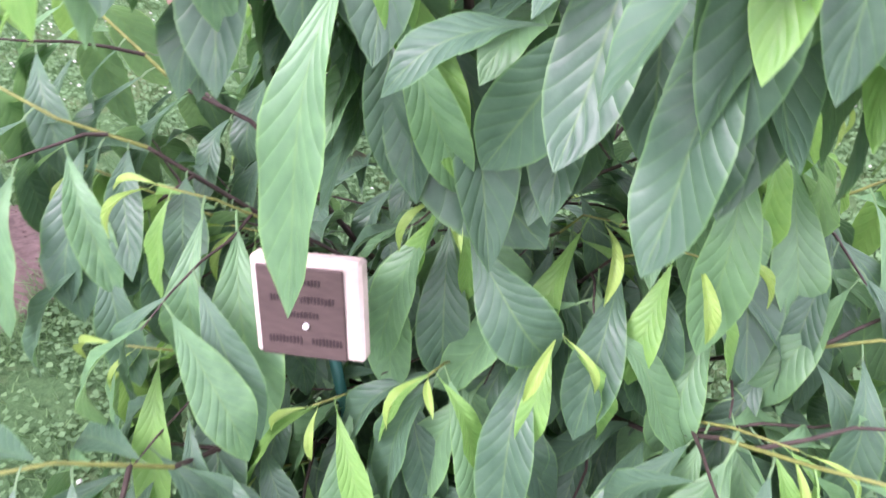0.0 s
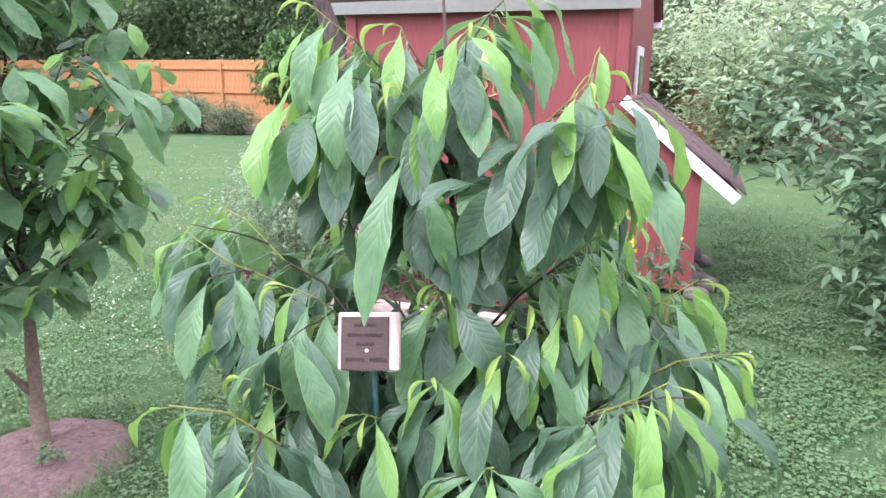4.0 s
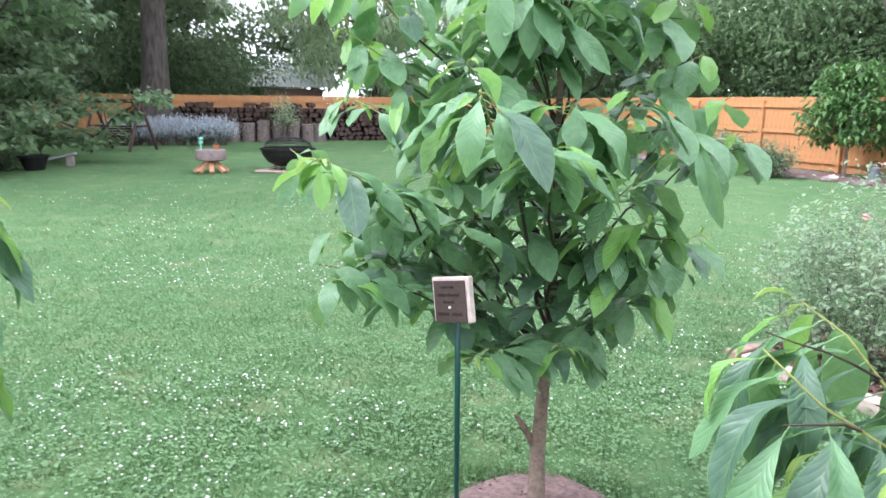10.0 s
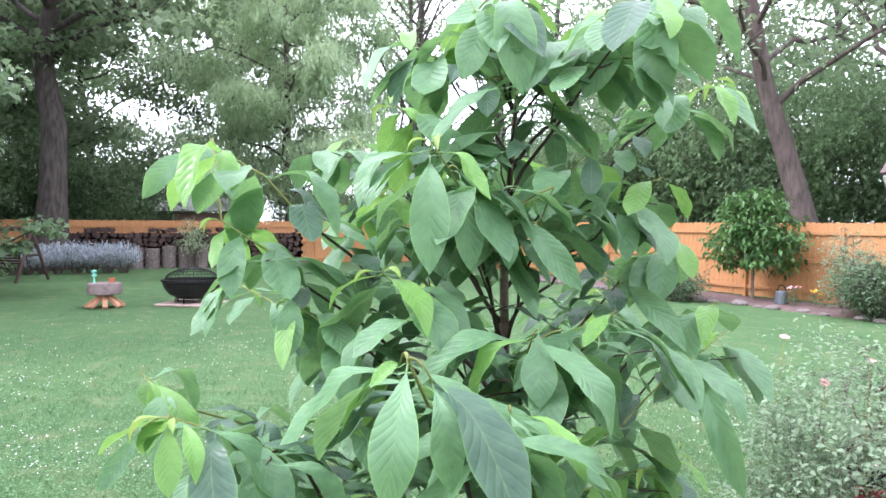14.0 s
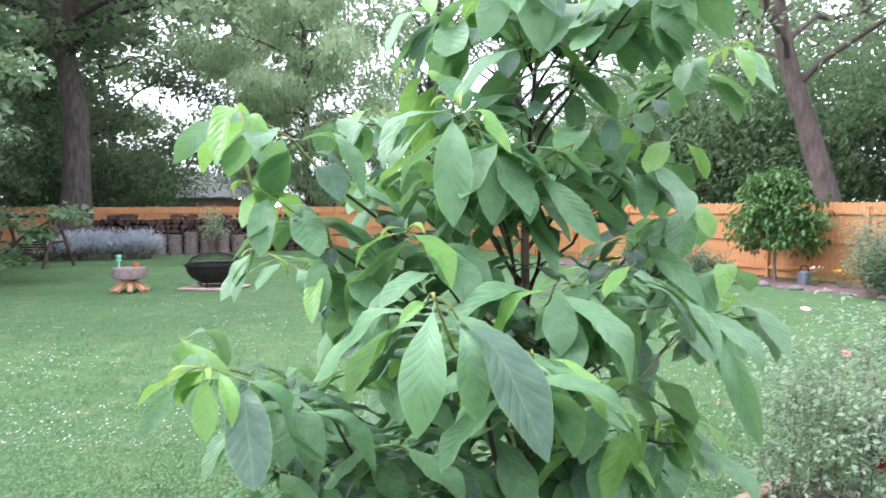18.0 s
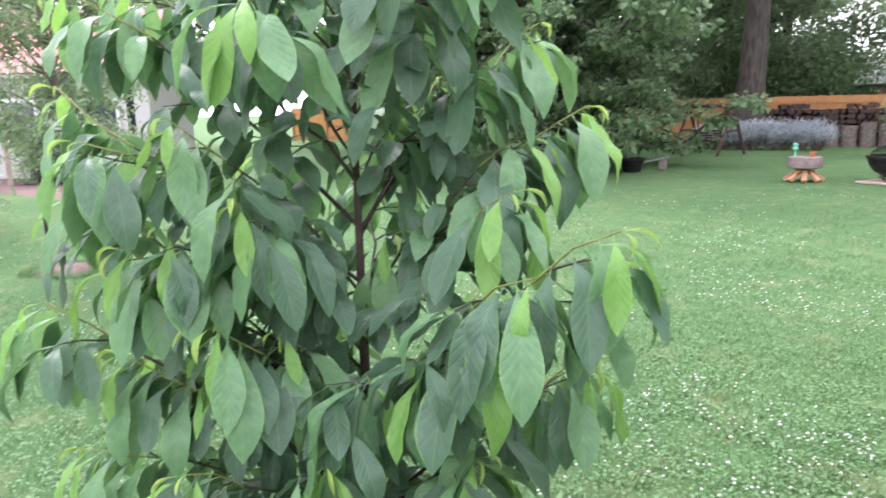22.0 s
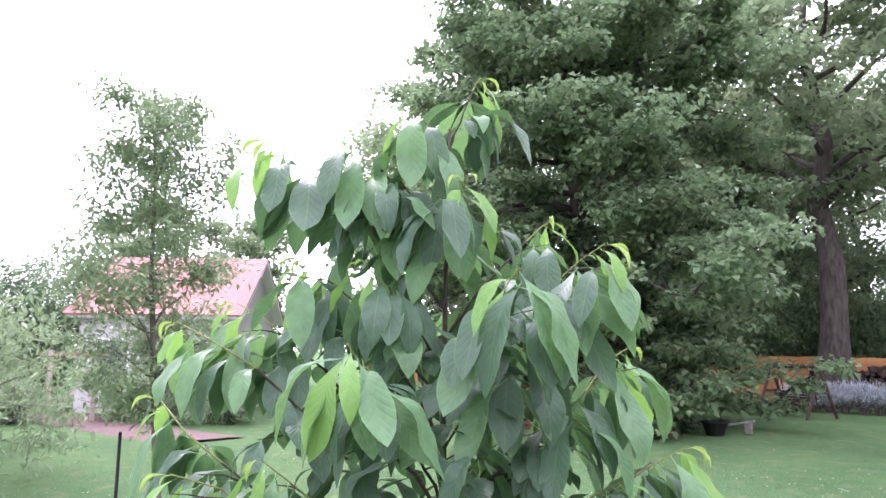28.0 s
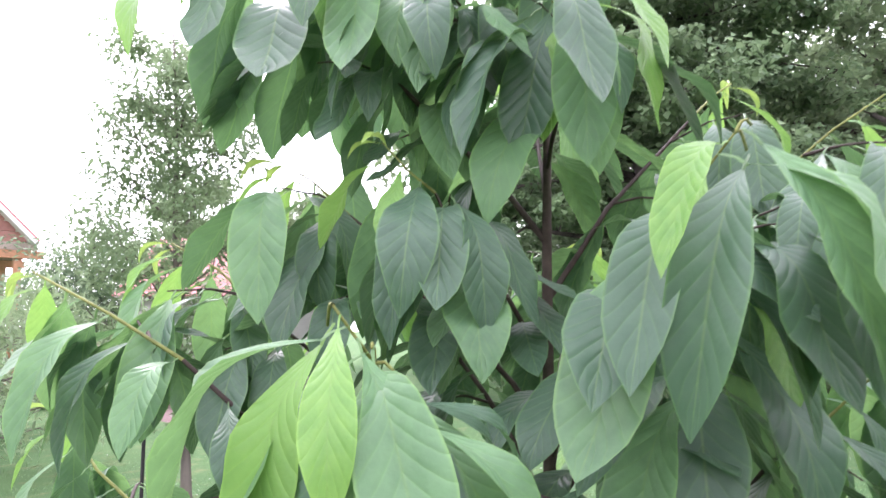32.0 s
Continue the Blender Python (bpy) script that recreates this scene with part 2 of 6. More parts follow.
LEAF_OLD = pawpaw_leaf_material("pawpaw_leaf_mature", (0.047, 0.098, 0.066), (0.087, 0.162, 0.103), (0.19, 0.4, 0.1), 0.27, 0.38)
LEAF_MID = pawpaw_leaf_material("pawpaw_leaf_green", (0.088, 0.185, 0.1), (0.155, 0.3, 0.145), (0.3, 0.55, 0.14), 0.32, 0.38)
LEAF_NEW = pawpaw_leaf_material("pawpaw_leaf_young", (0.125, 0.29, 0.075), (0.205, 0.395, 0.1), (0.36, 0.62, 0.13), 0.36, 0.36)
LEAF_BUD = pawpaw_leaf_material("pawpaw_leaf_unfolding", (0.24, 0.4, 0.09), (0.33, 0.47, 0.12), (0.45, 0.6, 0.16), 0.34, 0.4)
BARK_YOUNG = plain("pawpaw_bark", (0.2, 0.15, 0.115), 0.85, grain=60, amount=0.4, bump=0.4)
BARK_DARK = plain("pawpaw_dark_bark", (0.085, 0.062, 0.052), 0.85, grain=60, amount=0.4, bump=0.4)
TWIG_DARK = plain("pawpaw_twig", (0.06, 0.042, 0.035), 0.7, grain=80, amount=0.35)
TWIG_NEW = plain("pawpaw_green_twig", (0.2, 0.22, 0.06), 0.6, grain=80, amount=0.35)
BARK = plain("old_tree_bark", (0.09, 0.077, 0.069), 0.95, grain=9, amount=0.55, bump=0.8, scale=(1, 1, 0.25))
BARK_RED = plain("reddish_bark", (0.125, 0.098, 0.086), 0.95, grain=9, amount=0.5, bump=0.8, scale=(1, 1, 0.25))
BARK_GREY = plain("grey_bark", (0.16, 0.14, 0.12), 0.95, grain=9, amount=0.5, bump=0.8, scale=(1, 1, 0.25))
UNDERWOOD_LEAF = small_leaf_material("underwood_leaf", (0.125, 0.2, 0.105), (0.27, 0.395, 0.2), 0.5)
MAPLE_LEAF = small_leaf_material("maple_leaf", (0.085, 0.15, 0.077), (0.275, 0.385, 0.205), 0.45, 0.38)
WILLOW_LEAF = small_leaf_material("willow_leaf", (0.34, 0.46, 0.27), (0.55, 0.67, 0.43), 0.56)
WOOD_LEAF = small_leaf_material("woodland_leaf", (0.15, 0.22, 0.13), (0.29, 0.38, 0.21), 0.56)
PEACH_LEAF = small_leaf_material("peach_leaf", (0.15, 0.23, 0.12), (0.3, 0.4, 0.22), 0.42)
OLIVE_LEAF = small_leaf_material("shrub_leaf_greygreen", (0.1, 0.19, 0.105), (0.24, 0.375, 0.21), 0.3)
ROSE_LEAF = small_leaf_material("rose_leaf_pale", (0.2, 0.3, 0.18), (0.34, 0.45, 0.29), 0.45)
LAVENDER = small_leaf_material("silver_lavender", (0.4, 0.45, 0.47), (0.64, 0.69, 0.76), 0.25)
BUSH_LEAF = small_leaf_material("dark_bush_leaf", (0.1, 0.165, 0.095), (0.2, 0.3, 0.16), 0.42)
FENCE_WOOD = plain("cedar_fence_stain", (0.53, 0.265, 0.11), 0.7, grain=14, amount=0.3, scale=(6, 6, 0.6), bump=0.3)
RED_PAINT = plain("barn_red_paint", (0.235, 0.062, 0.06), 0.6, grain=20, amount=0.16, scale=(4, 4, 0.5), bump=0.15)
WHITE_PAINT = plain("white_trim_paint", (0.7, 0.7, 0.69), 0.5, grain=25, amount=0.08, bump=0.05)
SHINGLE = plain("brown_roof_shingle", (0.17, 0.12, 0.115), 0.95, grain=120, amount=0.5, bump=0.6)
TIMBER = plain("weathered_bed_timber", (0.46, 0.37, 0.32), 0.85, grain=14, amount=0.35, scale=(1, 3, 3), bump=0.3)
TIMBER_DARK = plain("brown_bed_timber", (0.3, 0.2, 0.155), 0.85, grain=18, amount=0.3, bump=0.3)
SOIL = plain("bare_garden_soil", (0.18, 0.122, 0.113), 0.98, grain=45, amount=0.45, bump=0.9)
MULCH = plain("dark_mulch", (0.1, 0.055, 0.042), 0.98, grain=60, amount=0.6, bump=1.0)
SIGN_FACE = plain("sign_dark_brown_face", (0.075, 0.05, 0.045), 0.6, grain=40, amount=0.25, scale=(1, 1, 5))
SIGN_EDGE = plain("sign_pale_edge", (0.62, 0.5, 0.45), 0.8, grain=40, amount=0.2)
STAKE = plain("green_coated_steel", (0.012, 0.075, 0.065), 0.4, grain=60, amount=0.25, spec=0.5)
BLACK = plain("black_iron", (0.018, 0.017, 0.017), 0.6, 0.3, grain=60, amount=0.4)
STONE = plain("grey_field_stone", (0.22, 0.19, 0.175), 0.9, grain=14, amount=0.35, bump=0.5)
LOG_BARK = plain("firewood_bark", (0.05, 0.035, 0.034), 0.95, grain=12, amount=0.5, bump=0.8)
LOG_END = plain("firewood_end", (0.1, 0.066, 0.056), 0.9, grain=25, amount=0.4)


def lawn_material():
    m = Mat("clover_lawn", 0.95, 0.0, 0.05)
    co = m.coords("Object")
    fine = m.noise(co, 55, 6, 0.65)
    mid = m.noise(co, 6, 4)
    wide = m.noise(co, 0.35, 4, 0.6)
    col = m.mix(m.ramp(fine, (0.32, 0.0), (0.68, 1.0)), (0.05, 0.1, 0.044), (0.107, 0.194, 0.083))
    col = m.mix(m.math("MULTIPLY", m.ramp(mid, (0.35, 0.0), (0.65, 1.0)), 0.4), col, (0.064, 0.136, 0.056))
    col = m.mix(m.math("MULTIPLY", m.ramp(wide, (0.42, 0.0), (0.6, 1.0)), 0.5), col, (0.105, 0.182, 0.077))
    thatch = m.noise(co, 2.6, 5, 0.65)
    col = m.mix(m.math("MULTIPLY", m.ramp(thatch, (0.52, 0.0), (0.68, 1.0)), 0.55), col, (0.2, 0.21, 0.11))
    m.color(col)
    m.bump(fine, 0.9, 0.02)
    return m.m


LAWN = lawn_material()
GRASS = small_leaf_material("grass_blade", (0.088, 0.175, 0.07), (0.18, 0.305, 0.124), 0.3, 0.6)
CLOVER = small_leaf_material("clover_leaf", (0.098, 0.19, 0.083), (0.165, 0.285, 0.126), 0.25, 0.6)
CLOVER_FLOWER = plain("clover_flower", (0.62, 0.62, 0.57), 0.9, grain=200, amount=0.2)
YELLOW = plain("yellow_petal", (0.85, 0.5, 0.02), 0.6, grain=60, amount=0.2)
PINK = plain("pink_petal", (0.8, 0.4, 0.4), 0.6, grain=60, amount=0.25)
FLOWER_EYE = plain("dark_flower_centre", (0.05, 0.025, 0.012), 0.8, grain=90)

# ---- ground ----
n = 90
side = np.sign(np.linspace(-1, 1, n)) * np.abs(np.linspace(-1, 1, n)) ** 3 * 400
gx, gy = np.meshgrid(side - 4, side + 4)
gz = 0.012 * np.sin(gx * 1.3) * np.cos(gy * 1.1)
gv = np.stack([gx.ravel(), gy.ravel(), gz.ravel()], 1)
gi = np.arange(n * n).reshape(n, n)
gf = np.stack([gi[:-1, :-1].ravel(), gi[:-1, 1:].ravel(), gi[1:, 1:].ravel(), gi[1:, :-1].ravel()], 1)
ground = finish("ground", mesh_np("ground", gv, gf, LAWN, True), None)
tagged(ground, "green mown lawn full of white clover", "lawn", kind="structure")

# ---- board fence round the yard ----
CORNER = V(-21.8, 24.9, 0)


def board_mesh(name, width, height, material):
    bm = bmesh.new()
    w, c = width / 2, 0.03
    outline = [(-w, 0), (w, 0), (w, height - c), (w - c, height), (-w + c, height), (-w, height - c)]
    a = [bm.verts.new((x, -0.009, z)) for x, z in outline]
    b = [bm.verts.new((x, 0.009, z)) for x, z in outline]
    bm.faces.new(a)
    bm.faces.new(b[::-1])
    for k in range(6):
        bm.faces.new((a[k], b[k], b[(k + 1) % 6], a[(k + 1) % 6]))
    bmesh.ops.recalc_face_normals(bm, faces=bm.faces)
    me = bpy.data.meshes.new(name)
    bm.to_mesh(me)
    bm.free()
    me.materials.append(material)
    return me


def fence(name, start, end, inward, single):
    """A run of dog-eared boards with posts and three rails on the yard's side."""
    start, end, inward = Vector(start), Vector(end), Vector(inward).normalized()
    run = end - start
    along = run.normalized()
    run = run.length
    f = thing(name, "tall orange-stained cedar board fence behind the garden", "fence", at=start)
    f["kind"] = "structure"
    turn = math.degrees(math.atan2(along.y, along.x))
    base = Matrix.Translation(start) @ pose(0, 0, 0, 0, 0, turn)
    ins = 1 if (base.to_3x3() @ V(0, 1, 0)).dot(inward) > 0 else -1
    me = board_mesh("board", 0.138, 1.8, FENCE_WOOD)
    bays = int(run / 2.44)
    for k in range(bays + 1):
        x = k * 2.44
        boxed("post", (x - 0.045, ins * 0.04 - 0.045, 0), (x + 0.045, ins * 0.04 + 0.045, 1.74), FENCE_WOOD, f, base)
        if k < bays:
            for z in (0.25, 0.95, 1.6):
                boxed("rail", (x + 0.05, ins * 0.035 - 0.02, z - 0.045), (x + 2.39, ins * 0.035 + 0.02, z + 0.045), FENCE_WOOD, f, base)
    count = int(run / 0.1435)
    if single:
        for k in range(count):
            ob = finish("board", me, None, f)
            ob.matrix_basis = base @ pose(k * 0.1435, R.uniform(-0.003, 0.003), 0.03 + R.uniform(-0.008, 0.008), 0, 0, R.uniform(-0.6, 0.6))
    else:
        src = np.array([v.co for v in me.vertices])
        for b in range(0, count, 17):
            k = np.arange(b, min(b + 17, count))
            vs = np.concatenate([src + (i * 0.1435, 0, 0.03 + R.uniform(-0.008, 0.008)) for i in k])
            bm = bmesh.new()
            for i in range(len(k)):
                c = [bm.verts.new(base @ Vector(p)) for p in vs[i * 12:i * 12 + 12]]
                for poly in me.polygons:
                    bm.faces.new([c[q] for q in poly.vertices])
            part("board_panel", bm, FENCE_WOOD, f)
    return f


fence("fence_north", CORNER, CORNER + V(0.935, -0.354, 0) * 31.72, (0, -1, 0), True)
fence("fence_west", CORNER + V(-0.5, -0.866, 0) * 39.04, CORNER, (1, 0, 0), False)

# ---- leaf clouds, limbs and big trees ----


def leaf_cloud(name, centres, size, material, shape=0.5, droop=0.3, fine=False, seed=1):
    """Small folded leaves, one or two quads each, at the places given."""
    g = np.random.default_rng(seed)
    k = len(centres)
    yaw = g.uniform(0, 2 * np.pi, k)
    tilt = g.normal(-droop, 0.45, k)
    d = np.stack([np.cos(yaw) * np.cos(tilt), np.sin(yaw) * np.cos(tilt), np.sin(tilt)], 1)
    s = np.stack([-np.sin(yaw), np.cos(yaw), g.normal(0, 0.45, k)], 1)
    s /= np.linalg.norm(s, axis=1, keepdims=True)
    ln = size * g.uniform(0.7, 1.3, (k, 1))
    w = ln * shape * 0.5
    a = centres
    b = centres + d * ln * 0.5 + s * w
    c = centres + d * ln + np.array([0, 0, -0.12]) * ln
    e = centres + d * ln * 0.5 - s * w
    up = np.cross(d, s)
    up *= np.sign(up[:, 2:3] + 1e-9)
    lift = up * w * 0.35
    if not fine:
        vs = np.stack([a, b + lift, c, e + lift], 1).reshape(-1, 3)
        return mesh_np(name, vs, np.arange(4 * k).reshape(k, 4), material)
    b1, b2 = a + d * ln * 0.3 + s * w * 0.9 + lift, a + d * ln * 0.68 + s * w * 0.8 + lift
    e1, e2 = a + d * ln * 0.3 - s * w * 0.9 + lift, a + d * ln * 0.68 - s * w * 0.8 + lift
    vs = np.stack([a, b1, b2, c, e2, e1], 1).reshape(-1, 3)
    o = 6 * np.arange(k)[:, None]
    fs = np.concatenate([o + np.array([[0, 1, 2, 3]]), o + np.array([[0, 3, 4, 5]])], 1).reshape(-1, 4)
    return mesh_np(name, vs, fs, material)


def clump(g, centre, radius, count, flat=0.7):
    p = g.normal(0, 0.5, (count, 3))
    p /= np.maximum(1, np.linalg.norm(p, axis=1, keepdims=True))
    return np.asarray(centre) + p * np.array([radius, radius, radius * flat])


def big_tree(name, label, at, height, trunk_r, crown_r, crown_z, bark, leaf, leaf_size, leaves, limbs=12, low=0.25, lean=(0, 0), seed=1, shape=0.6, droop=0.3, clump_r=0.9, group="", flat=0.6, round_top=0.8):
    """Trunk, forking limbs and a crown of many leaves with gaps."""
    rng, g = random.Random(seed), np.random.default_rng(seed)
    at = Vector(at)
    t = thing(name, label, "tree", group, at=at)
    tb = Tubes(10)
    top = at + V(lean[0], lean[1], height * 0.92)
    axis = bent(at - V(0, 0, 0.1), top, 0, 8, 0.018, rng)
    axis[0] = at - V(0, 0, 0.1)
    rad = [trunk_r * (1.35 if i == 0 else 1.0) * (1 - 0.85 * i / 7) for i in range(8)]
    tb.add(axis, rad)
    finish("trunk", tb.mesh("trunk", bark), None, t)
    lb = Tubes(5)
    spots = []
    for i in range(limbs):
        f = low + (0.95 - low) * (i + rng.random() * 0.6) / limbs
        q = f * 7
        k = min(int(q), 6)
        base = axis[k].lerp(axis[k + 1], q - k)
        ang = i * 2.4 + rng.uniform(-0.4, 0.4)
        h = (f - low) / (1 - low)
        reach = crown_r * (0.55 + 0.45 * math.sin(math.pi * min(1, 0.25 + h * round_top))) * rng.uniform(0.75, 1.1)
        tip = base + V(math.cos(ang) * reach, math.sin(ang) * reach, crown_z * reach * rng.uniform(0.5, 1.2))
        pts = bent(base, tip, reach * 0.07, 6, 0.05, rng)
        r0 = trunk_r * 0.36 * (1 - f * 0.6)
        lb.add(pts, [r0 * (1 - 0.85 * j / 5) for j in range(6)])
        for j in (2, 3, 4, 5):
            for _ in range(2):
                d = V(rng.uniform(-1, 1), rng.uniform(-1, 1), rng.uniform(-0.35, 0.7)) * reach * 0.34
                lb.add(bent(pts[j], pts[j] + d, 0.05, 4, 0.06, rng), [r0 * 0.28, r0 * 0.2, r0 * 0.12, 0.006], 4)
                spots += [pts[j] + d, pts[j] + d * 0.55]
        spots.append(tip)
    finish("branchwork", lb.mesh("branchwork", bark), None, t)
    per = max(4, leaves // len(spots))
    pts = np.concatenate([clump(g, s, clump_r * rng.uniform(0.6, 1.3), per, flat) for s in spots])
    pts = pts[pts[:, 2] > 0.12]
    finish("crown", leaf_cloud("crown", pts, leaf_size, leaf, shape, droop, False, seed), None, t)
    return t


def shrub(name, label, at, radius, height, leaf, leaf_size, leaves, stems=14, seed=1, shape=0.5, droop=0.1, bark=BARK_GREY, category="shrub", group="", low=0.15, clump_r=0.28, stem_r=0.016, fine=False):
    rng, g = random.Random(seed), np.random.default_rng(seed)
    at = Vector(at)
    t = thing(name, label, category, group, at=at)
    tb, spots = Tubes(5), []
    for i in range(stems):
        a = i * 2.4
        rr = radius * math.sqrt((i + 0.5) / stems)
        top = at + V(math.cos(a) * rr, math.sin(a) * rr, height * (1 - 0.45 * (rr / radius) ** 2) * rng.uniform(0.8, 1.0))
        pts = bent(at + V(math.cos(a), math.sin(a), -0.3) * 0.1, top, 0.08 * height, 7, 0.03, rng)
        tb.add(pts, [stem_r * (1 - 0.8 * j / 6) for j in range(7)])
        for j in range(1, 7):
            if pts[j].z - at.z < low * height:
                continue
            for _ in range(3):
                q = pts[j] + V(rng.uniform(-1, 1), rng.uniform(-1, 1), rng.uniform(-0.5, 0.7)) * radius * 0.36
                q.z = max(q.z, at.z + 0.06)
                tb.add([pts[j], pts[j].lerp(q, 0.5) + V(0, 0, 0.02), q], [stem_r * 0.36, stem_r * 0.3, stem_r * 0.18], 4)
                spots.append(q)
    finish("stemwork", tb.mesh("stemwork", bark), None, t)
    per = max(3, leaves // len(spots))
    pts = np.concatenate([clump(g, s, clump_r * rng.uniform(0.6, 1.3), per, 0.8) for s in spots])
    pts[:, 2] = np.maximum(pts[:, 2], at.z + 0.03)
    finish("foliage", leaf_cloud("foliage", pts, leaf_size, leaf, shape, droop, fine, seed), None, t)
    return t


# spreading maple whose boughs hang to the grass
big_tree("maple_tree", "large dark green maple with boughs hanging to the lawn", (-21.2, 1.7, 0), 14.5, 0.4, 5.1, -0.14, BARK, MAPLE_LEAF, 0.17, 150000, 64, 0.06, seed=21, shape=0.9, droop=0.3, clump_r=0.72, flat=0.38, round_top=0.5)
# tall old trees along the west fence
big_tree("shade_tree", "tall old shade tree with a thick furrowed trunk", (-27.85, 11.2, 0), 19, 0.56, 6.5, 0.3, BARK, WOOD_LEAF, 0.3, 22000, 20, 0.4, seed=5, shape=0.7)
big_tree("willow_tree", "pale green willow-like tree beyond the fence", (-28.6, 22.6, 0), 19, 0.25, 5.8, 0.2, BARK_GREY, WILLOW_LEAF, 0.34, 52000, 32, 0.1, seed=8, shape=0.3, droop=0.8, clump_r=1.1)
woods = [(-35, 4, 16, 31), (-37, 14, 17, 32), (-38, 25, 17, 33), (-30, 34, 23, 34), (-18, 36, 22, 35), (-11, 31, 16, 36), (-5, 33, 17, 37), (1, 29, 15, 38), (-33, -4, 15, 39), (-24, 40, 25, 40), (-40, 9, 18, 41), (-14, 33, 14, 30), (-41, 19, 18, 29), (-8, 38, 19, 28)]
for x, y, h, sd in woods:
    thin = y > 28
    big_tree("woodland_tree", "tall leafy tree in the woods beyond the fence", (x, y, 0), h, 0.34, 5.0, 0.45, BARK, WOOD_LEAF, 0.3, 5000 if thin else 17000, 20, 0.12, (R.uniform(-2, 2), R.uniform(-1, 1)), seed=sd, shape=0.7, group="trees beyond the fence", clump_r=1.35)
big_tree("bare_tree", "tall thinly leaved tree with dark twigs beyond the fence", (-26, 28.5, 0), 21, 0.36, 3.6, 1.5, BARK, WOOD_LEAF, 0.22, 3600, 36, 0.2, (1.0, 0), seed=22, shape=0.7, clump_r=1.0)
big_tree("bare_tree", "tall thinly leaved tree with dark twigs beyond the fence", (-22.6, 33, 0), 22, 0.36, 3.6, 1.5, BARK, WOOD_LEAF, 0.22, 3600, 36, 0.2, (-1.0, 0), seed=23, shape=0.7, clump_r=1.0)
big_tree("old_oak", "old leaning tree with bare dark limbs beyond the fence", (-4.7, 21.6, 0), 15, 0.36, 6.0, 0.5, BARK_RED, WOOD_LEAF, 0.2, 4200, 18, 0.35, (-2.8, -1.6), seed=25, shape=0.7, clump_r=1.2)
big_tree("old_oak", "old leaning tree with bare dark limbs beyond the fence", (-2.3, 23.8, 0), 16, 0.34, 5.5, 0.6, BARK_RED, WOOD_LEAF, 0.2, 3200, 16, 0.35, (-1.8, -1.2), seed=27, shape=0.7, clump_r=1.2)
hedge_rows = [(-40, 16, 4.5, 51), (-39.5, 21.5, 4, 52), (-33, 29, 4, 53), (-15, 29, 8, 54), (-9, 27.5, 8, 55), (-2, 27.5, 8, 56), (4, 23, 7, 57), (-38, 4, 4, 58), (-24, 31, 4.5, 59), (-33.5, 7.5, 6.0, 50), (-33, 3, 6.0, 49), (-35, 12, 6.5, 48), (-33.5, 16, 4.6, 47), (-12, 28, 8, 46), (-5.5, 27.5, 8, 45), (-19, 31, 7, 44), (1, 25.5, 7.5, 43)]
for x, y, h, sd in hedge_rows:
    shrub("woodland_bush", "dense dark green underwood beyond the fence", (x, y, 0), 4.0, h, UNDERWOOD_LEAF, 0.18, 22000, 18, sd, 0.5, droop=0.5, clump_r=1.05, group="bushes beyond the fence")

# ---- red garden shed ----
SHED = Matrix.Translation((-1.03, 5.18, 0)) @ pose(0, 0, 0, 0, 0, -14)
SW, SD, EAVE, RIDGE = 2.13, 2.3, 2.13, 3.06
shed = thing("garden_shed", "barn-red wooden shed with white trim and shingle roof", "shed", at=SHED.translation)


def shed_box(name, lo, hi, mat, label="", bevel=0.006, parent=None):
    return boxed(name, lo, hi, mat, parent or shed, SHED, bevel, label)


shed_box("wall", (0, 0, 0.05), (SW, 0.05, EAVE), RED_PAINT)
shed_box("wall", (0, SD - 0.05, 0.05), (SW, SD, EAVE), RED_PAINT)
for x0 in (0.0, SW - 0.05):
    bm = bmesh.new()
    prof = [(0.052, 0.05), (SD - 0.052, 0.05), (SD - 0.052, EAVE - 0.03), (SD / 2, RIDGE - 0.06), (0.052, EAVE - 0.03)]
    a = [bm.verts.new((x0, y, z)) for y, z in prof]
    b = [bm.verts.new((x0 + 0.05, y, z)) for y, z in prof]
    bm.faces.new(a)
    bm.faces.new(b[::-1])
    for k in range(5):
        bm.faces.new((a[k], b[k], b[(k + 1) % 5], a[(k + 1) % 5]))
    bmesh.ops.recalc_face_normals(bm, faces=bm.faces)
    bmesh.ops.transform(bm, matrix=SHED, verts=bm.verts)
    part("gable_wall", bm, RED_PAINT, shed)
for x0 in (-0.012, SW - 0.078):
    shed_box("corner_board", (x0, -0.022, 0.05), (x0 + 0.09, -0.002, EAVE - 0.09), RED_PAINT)
for x0 in (-0.02, SW + 0.002):
    shed_box("corner_board", (x0, 0.0, 0.05), (x0 + 0.018, 0.09, EAVE - 0.1), RED_PAINT)
pitch = math.atan2(RIDGE - EAVE, SD / 2)
slope = math.hypot(RIDGE - EAVE, SD / 2) + 0.16
